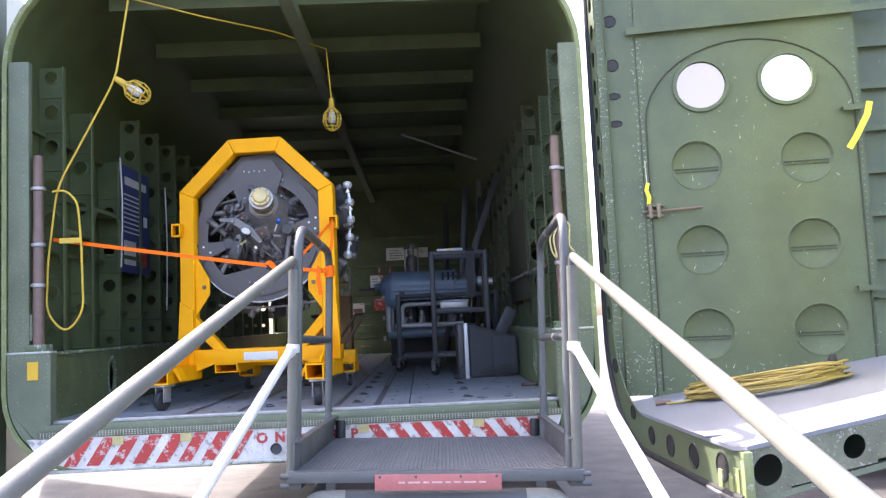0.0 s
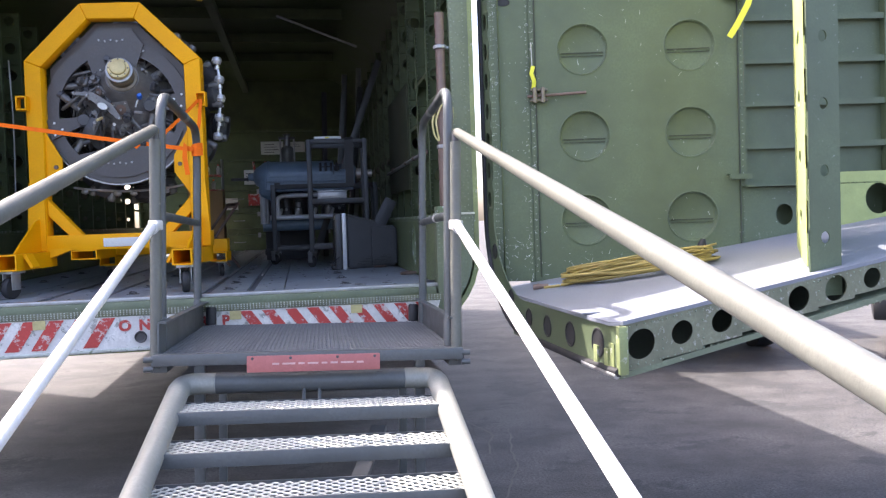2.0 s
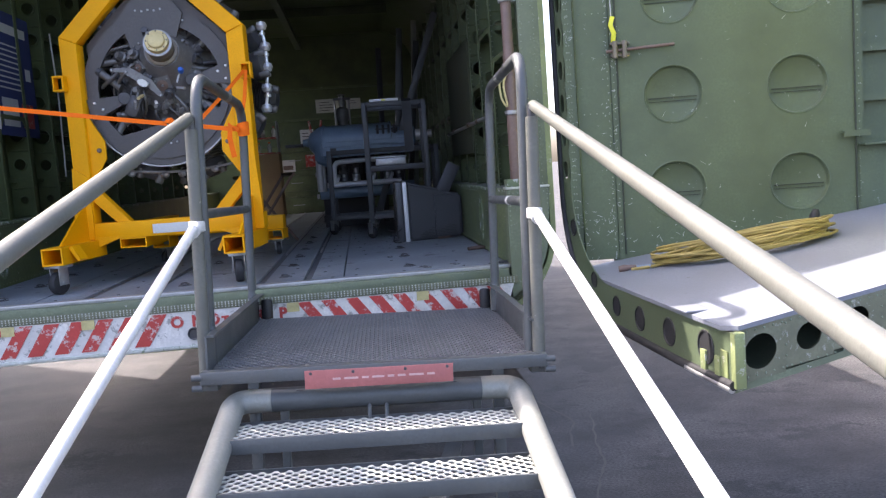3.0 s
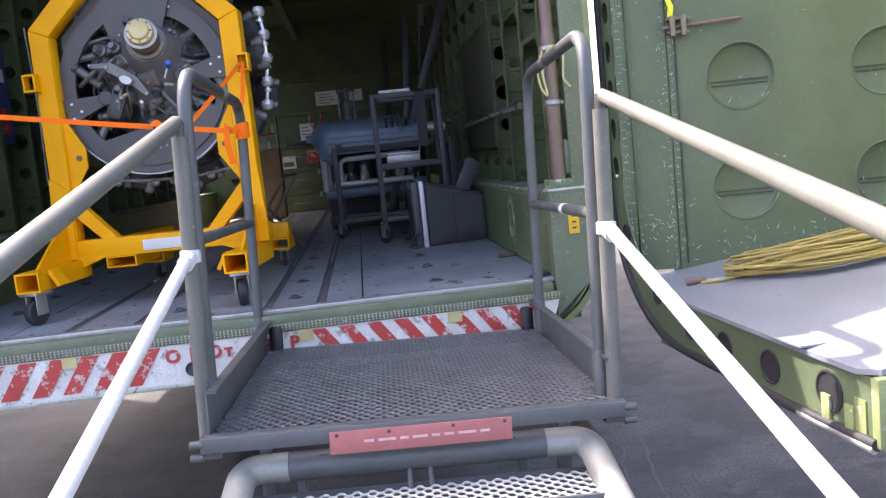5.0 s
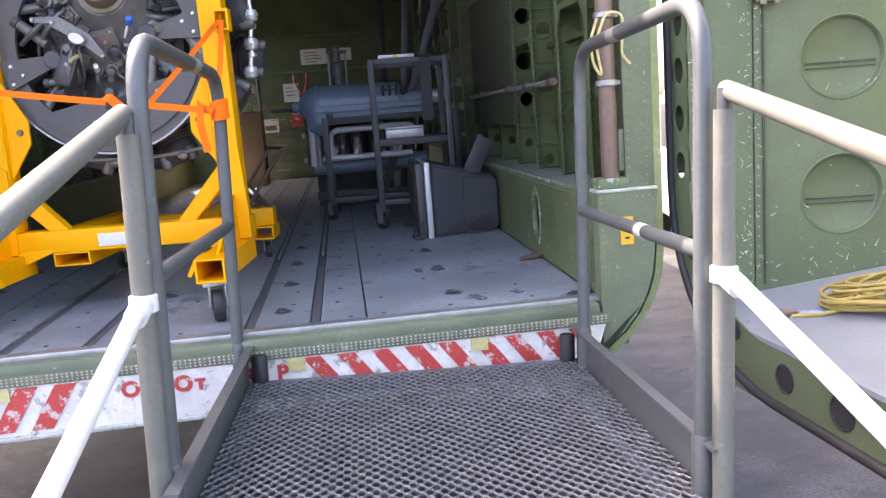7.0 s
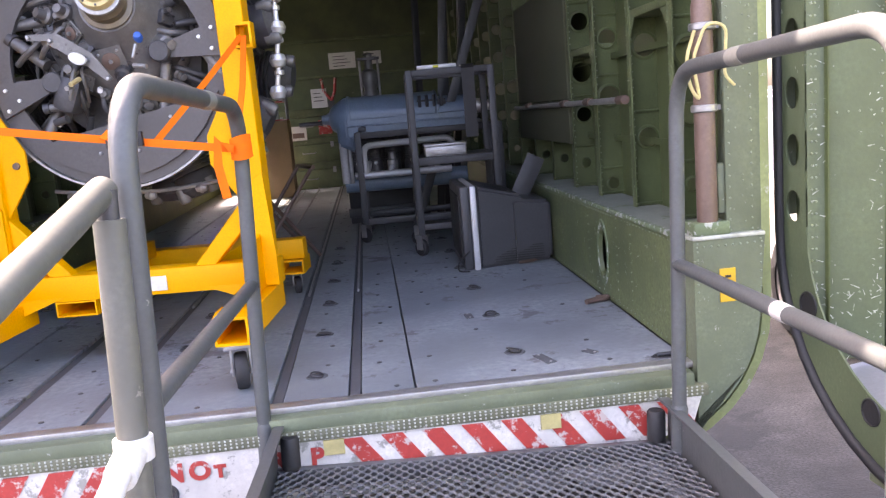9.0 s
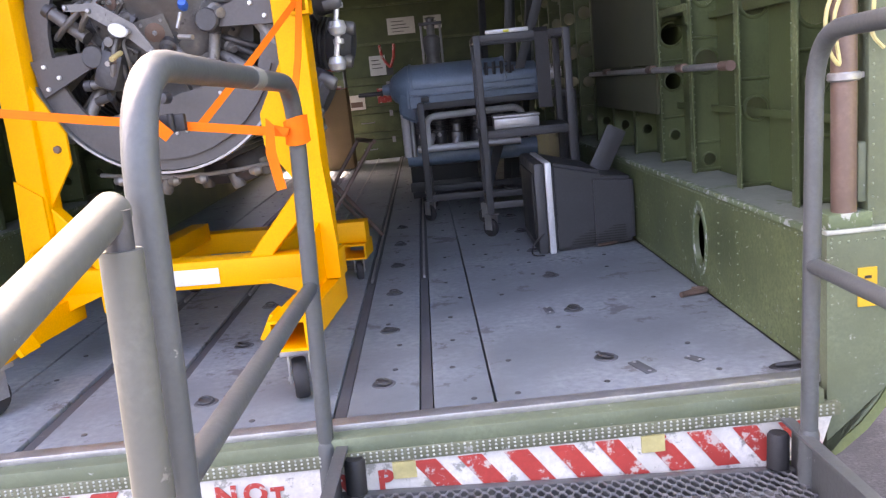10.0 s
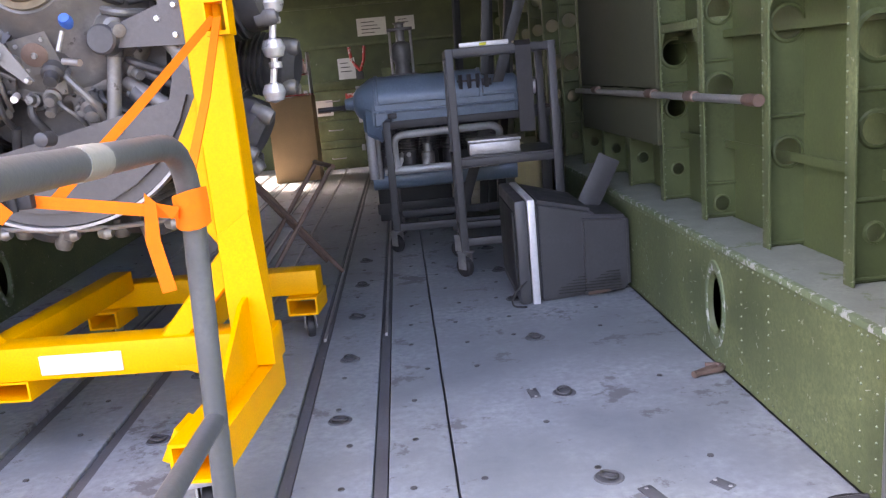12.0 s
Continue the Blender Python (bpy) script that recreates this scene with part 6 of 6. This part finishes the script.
def wall_paper(x, z, w, h, label, marks=3, mat_=PAPER):
    p = thing("notice", AIR @ pose(x, END - 0.004, z), label, "notice", "notices on the bulkhead")
    part("sheet", bx(0, w, -0.006, 0.0, 0, h), mat_, p)
    for k in range(marks):
        part("line_of_print", bx(w * 0.15, w * (0.6 + 0.1 * (k % 3)), -0.008, -0.0055, h * (0.75 - 0.2 * k), h * (0.79 - 0.2 * k)), INK, p)


wall_paper(-0.72, 1.98, 0.2, 0.24, "white paper notice pinned to the bulkhead")
wall_paper(-0.45, 2.45, 0.34, 0.2, "pale paper notice pinned to the bulkhead", 4)
wall_paper(0.0, 2.48, 0.22, 0.16, "pale paper notice pinned to the bulkhead", 2)
for z in (1.9, 2.35, 2.8):
    bm = bx(-2.0, 0.8, END - 0.05, END - 0.001, z, z + 0.03)
    setting("bulkhead_rail", bm, GREEN, AIR, "green stiffener across the bulkhead", "stiffener")
fx = thing("notice", AIR @ pose(-0.98, 7.74, FLOOR_Z + 0.60), "cream printed card on a chest", "notice", "notices on the bulkhead")
part("sheet", bx(0, 0.2, -0.012, -0.008, 0, 0.17), PAPER, fx)
part("print_block", bx(0.03, 0.17, -0.014, -0.0115, 0.03, 0.09), RUST, fx)
bc = thing("bolt_cutter", AIR @ pose(-0.48, END - 0.055, 2.0), "red-handled bolt cutter hung on the bulkhead", "bolt cutter")
for s in (-1, 1):
    part("grip", pipe(bmesh.new(), [(s * 0.09, -0.02, 0.34), (s * 0.07, -0.02, 0.18), (0.02, -0.02, 0.06)], 0.018, 8), RED, bc, "red grip")
part("jaw", bx(-0.03, 0.05, -0.03, -0.01, -0.08, 0.06, bevel=0.006), STEEL_D, bc)

# ---- right wall: boards, rail ----
for (y0, y1, z0, z1) in ((1.70, 2.98, 1.82, 2.40), (1.70, 2.98, 1.60, 1.815)):
    p = thing("wall_board", AIR, "dark brown-green lining board on the hold wall", "board", "lining boards")
    part("board", bx(0.936, 0.951, y0, y1, z0, z1, bevel=0.003), material("dark lining board", (0.06, 0.066, 0.036), 0.85, vary=0.25, scale=3), p)
bm = rod(bmesh.new(), (0.925, 0.78, 1.80), (0.925, 3.05, 1.79), 0.013, 12)
rl = thing("grab_rail", AIR, "thin grey rail along the hold wall with rusty clamps", "rail")
part("rail", bm, ALU, rl)
for y in (0.80, 1.28, 1.72, 2.6):
    part("rail_clamp", rod(bmesh.new(), (0.925, y - 0.03, 1.80), (0.925, y + 0.05, 1.80), 0.018, 10), RUST, rl, "rusty clamp")
tg = thing("wall_tag", AIR, "small yellow tag hanging on a fuselage frame", "tag")
part("tag", bx(0.942, 0.946, 2.0, 2.045, 1.985, 2.13, bevel=0.001), TAG, tg)
part("tie", rod(bmesh.new(), (0.944, 2.02, 2.13), (0.950, 2.02, 2.19), 0.002, 6), ALU, tg)
sf = thing("shackle", AIR @ pose(0.80, 0.82, FLOOR_Z), "rusty brown shackle lying on the floor", "shackle")
part("bow", pipe(bmesh.new(), smooth_path([(-0.05, 0.0, 0.01), (0.03, 0.01, 0.012), (0.05, 0.04, 0.012), (0.0, 0.06, 0.01)], 0.02), 0.009, 8), RUST, sf)
part("pin", rod(bmesh.new(), (-0.06, -0.01, 0.012), (0.02, 0.03, 0.014), 0.011, 8), RUST, sf)
sc = thing("shackle", AIR @ pose(0.70, 1.78, FLOOR_Z), "rusty brown shackle lying on the floor", "shackle")
part("bow", pipe(bmesh.new(), smooth_path([(-0.05, 0.0, 0.01), (0.03, 0.01, 0.012), (0.05, 0.03, 0.012)], 0.02), 0.008, 8), RUST, sc)

# ---- left wall: banner, lamp cable ----
bn = thing("banner", AIR, "hanging dark blue information banner with pictures and print", "banner")
part("cloth", bx(-2.085, -2.078, 1.32, 1.94, 1.92, 2.72), BANNER, bn)
for (y0, y1, z0, z1, mt) in ((1.38, 1.62, 1.98, 2.16, PAPER), (1.68, 1.86, 1.98, 2.14, RED), (1.40, 1.86, 2.58, 2.64, PAPER), (1.80, 1.88, 2.3, 2.38, PAPER)):
    part("picture", bx(-2.077, -2.0745, y0, y1, z0, z1), mt, bn)
for k in range(9):
    part("line_of_print", bx(-2.077, -2.075, 1.38, 1.74 - 0.02 * (k % 3), 2.22 + 0.035 * k, 2.23 + 0.035 * k), PAPER, bn)
for y, z0, z1 in ((1.27, 1.95, 2.75), (2.30, 1.65, 2.7)):
    w = thing("hanging_cord", AIR, "thin pale cord hanging by the hold wall", "cord", "hanging cords")
    part("cord", pipe(bmesh.new(), [(-2.06, y, z1), (-2.055, y + 0.02, (z0 + z1) / 2 + 0.1), (-2.06, y + 0.03, (z0 + z1) / 2 - 0.1), (-2.06, y, z0)], 0.006, 6), PAPER, w)


def cage_lamp(m, name_label):
    L = thing("work_lamp", m, name_label, "work lamp", "caged work lamps")
    part("grip", lathe(bmesh.new(), [(0, 0.0), (0.016, 0.002), (0.02, 0.03), (0.022, 0.07), (0.018, 0.08)], 14), CORD, L)
    bm = bmesh.new()
    for k in range(8):
        a = k * math.pi / 4
        pipe(bm, [(0.02 * math.cos(a), 0.02 * math.sin(a), 0.07)] + [(r * math.cos(a), r * math.sin(a), zz) for r, zz in ((0.055, 0.11), (0.065, 0.16), (0.05, 0.21), (0.012, 0.235))], 0.004, 6)
    for r, zz in ((0.055, 0.11), (0.065, 0.16), (0.05, 0.21)):
        pipe(bm, [(r * math.cos(i * math.pi / 8), r * math.sin(i * math.pi / 8), zz) for i in range(17)], 0.004, 6)
    tagged(part("cage", bm, CORD, L, "yellow wire cage"), kind="stuff")
    part("bulb", lathe(bmesh.new(), [(0.012, 0.08), (0.028, 0.13), (0.03, 0.155), (0.02, 0.18), (0, 0.185)], 14), PAPER, L, "unlit bulb")
    return L


cage_lamp(AIR @ pose(-1.66, 0.12, 2.98, 0, 125, 0), "yellow caged work lamp hanging on its cable")
cage_lamp(AIR @ pose(-0.48, 1.0, 3.06, 0, 180, 0), "yellow caged work lamp hanging under the ceiling")
cb = thing("lamp_cable", AIR, "yellow lamp cable looped on the door post", "cable")
pts = smooth_path([(-1.58, 0.12, 3.47), (-1.66, 0.12, 2.99), (-1.72, 0.11, 2.86), (-1.98, 0.06, 2.33), (-2.03, 0.05, 1.9), (-2.04, 0.05, 1.6), (-1.93, 0.05, 1.48), (-1.83, 0.05, 1.6), (-1.84, 0.05, 2.0), (-1.86, 0.05, 2.24), (-1.93, 0.05, 2.31), (-2.0, 0.04, 2.30)], 0.10, 6)
part("cable", pipe(bmesh.new(), pts, 0.0065, 8), CORD, cb)
part("tie", bx(-1.96, -1.84, 0.04, 0.058, 2.0, 2.03), CORD, cb)
cb2 = thing("lamp_cable", AIR, "yellow lamp cable along the ceiling", "cable")
part("cable", pipe(bmesh.new(), [(-0.48, 1.0, 3.06), (-0.5, 0.95, 3.40), (-0.8, 0.6, 3.41), (-1.2, 0.35, 3.43), (-1.58, 0.12, 3.47)], 0.005, 6), CORD, cb2)
wr = thing("post_wire", AIR, "pale yellow wire tied round the door post strut", "wire")
part("wire", pipe(bmesh.new(), smooth_path([(0.87, -0.04, 1.98), (0.84, -0.045, 1.90), (0.85, -0.05, 1.82), (0.88, -0.045, 1.78), (0.86, -0.045, 1.9), (0.90, -0.05, 2.0), (0.96, -0.05, 1.99), (0.95, -0.05, 1.85), (0.98, -0.05, 1.82)], 0.03, 4), 0.005, 6), CREAM, wr)
cbar = thing("ceiling_rod", AIR, "thin bright rod slung under the ceiling", "rod")
part("rod", rod(bmesh.new(), (-0.05, 4.0, 3.48), (0.75, 4.0, 3.17), 0.012, 8), ALU, cbar)

# ---- outside: parked vehicles ----
def wheel(parent, m, r=0.36, w=0.24, rim_mat=None):
    c = new("wheel")
    c.parent = parent
    c.matrix_basis = m
    h = w / 2
    part("tyre", lathe(bmesh.new(), [(r * 0.62, -h), (r * 0.9, -h), (r, -h * 0.7), (r, h * 0.7), (r * 0.9, h), (r * 0.62, h)], 36, pose(0, 0, 0, 0, 90, 0)), BLACK, c, "black tyre")
    part("rim", lathe(bmesh.new(), [(r * 0.62, -h * 0.9), (r * 0.58, -h * 0.75), (r * 0.5, -h * 0.6), (r * 0.2, -h * 0.72), (0, -h * 0.74)], 36, pose(0, 0, 0, 0, 90, 0)), rim_mat or ALU, c, "pale rim")
    # rim openings are black discs, painted for the dark behind them
    for k in range(6):
        a = k * math.pi / 3
        part("rim_hole", lathe(bmesh.new(), [(0, 0), (r * 0.09, 0), (r * 0.1, 0.006)], 12, pose(-h * 0.70, r * 0.36 * math.cos(a), r * 0.36 * math.sin(a), 0, -90, 0)), BLACK, c)
    return c


tr = thing("pickup_truck", pose(2.35, 8.3, 0, 0, 0, -4), "white parked pickup truck", "pickup truck")
bm = extrude_poly(bmesh.new(), [(0.0, 0.45), (0.0, 1.05), (1.6, 1.10), (1.75, 1.75), (3.2, 1.75), (3.75, 1.12), (5.0, 1.0), (5.1, 0.45)], 1.8, Matrix(((0, 1, 0, 0.0), (1, 0, 0, -1.0), (0, 0, 1, 0), (0, 0, 0, 1))))
bmesh.ops.bevel(bm, geom=list(bm.edges), offset=0.05, segments=3, affect="EDGES")
part("body", bm, WHITEBODY, tr)
part("side_window", bx(-0.006, 0.01, 0.9, 2.1, 1.18, 1.62, bevel=0.004), INK, tr, "dark side window")
for y in (-0.05, 3.1):
    for x in (0.10, 1.70):
        wheel(tr, pose(x, y, 0.37, 0, 0, 0 if x < 1 else 180), 0.37)
tug = thing("tow_tug", pose(4.75, 7.5, 0, 0, 0, -30), "yellow parked tow tug", "tow tug")
bm = bx(0.2, 2.4, 0.0, 1.2, 0.25, 0.85, bevel=0.06)
box(bm, 0.2, 1.0, 0.1, 1.1, 0.85, 1.15, bevel=0.05)
part("body", bm, YELLOW, tug)
part("seat", bx(1.3, 1.8, 0.2, 1.0, 0.85, 1.2, bevel=0.05), BLACK, tug)
part("bumper", bx(0.08, 0.2, 0.0, 1.2, 0.3, 0.5, bevel=0.02), BLACK, tug)
for x in (0.45, 2.0):
    for y, s in ((0.0, 1), (1.2, -1)):
        wheel(tug, pose(x, y, 0.25, 0, 0, 90 * s), 0.25, 0.16)

# ---- ground details ----
rnd = random.Random(3)
bm = bmesh.new()
for (x, y, ang_, n_) in ((1.0, 4.9, 96, 26), (1.05, 2.6, 84, 18), (0.9, 3.9, 75, 22), (-1.6, 2.7, 12, 20), (1.4, 2.2, 20, 26)):
    p = Vector((x, y, 0.003))
    a = radians(ang_)
    pts = [p.copy()]
    for k in range(n_):
        a += rnd.uniform(-0.5, 0.5)
        a += (radians(ang_) - a) * 0.3
        p = p + Vector((math.cos(a), math.sin(a), 0)) * rnd.uniform(0.05, 0.11)
        pts.append(p.copy())
    for q0, q1 in zip(pts, pts[1:]):
        d = (q1 - q0).normalized()
        sd = Vector((-d.y, d.x, 0)) * rnd.uniform(0.003, 0.007)
        vs = [bm.verts.new(q) for q in (q0 - sd, q1 - sd, q1 + sd, q0 + sd)]
        bm.faces.new(vs)
me = mesh_of("ground_cracks", bm, CRACK)
ck = new("ground_cracks", me)
tagged(ck, "thin dark cracks in the tarmac", "cracks", "", "structure")
rnd = random.Random(5)
for k, (x, y) in enumerate(((-1.5, 2.9), (-1.2, 3.2), (-1.75, 3.3), (-0.9, 2.7))):
    lf = thing("fallen_leaf", pose(x, y, 0.002, 0, 0, rnd.uniform(0, 360)), "small dry yellow leaf on the tarmac", "leaf", "fallen leaves")
    b = bmesh.new()
    vs = [b.verts.new(p) for p in ((-0.05, 0, 0.004), (0, 0.022, 0.012), (0.05, 0, 0.004), (0, -0.022, 0.012))]
    b.faces.new(vs)
    b.faces.new([b.verts.new(v.co + Vector((0, 0, -0.003))) for v in reversed(vs)])
    part("blade", b, CORD, lf)
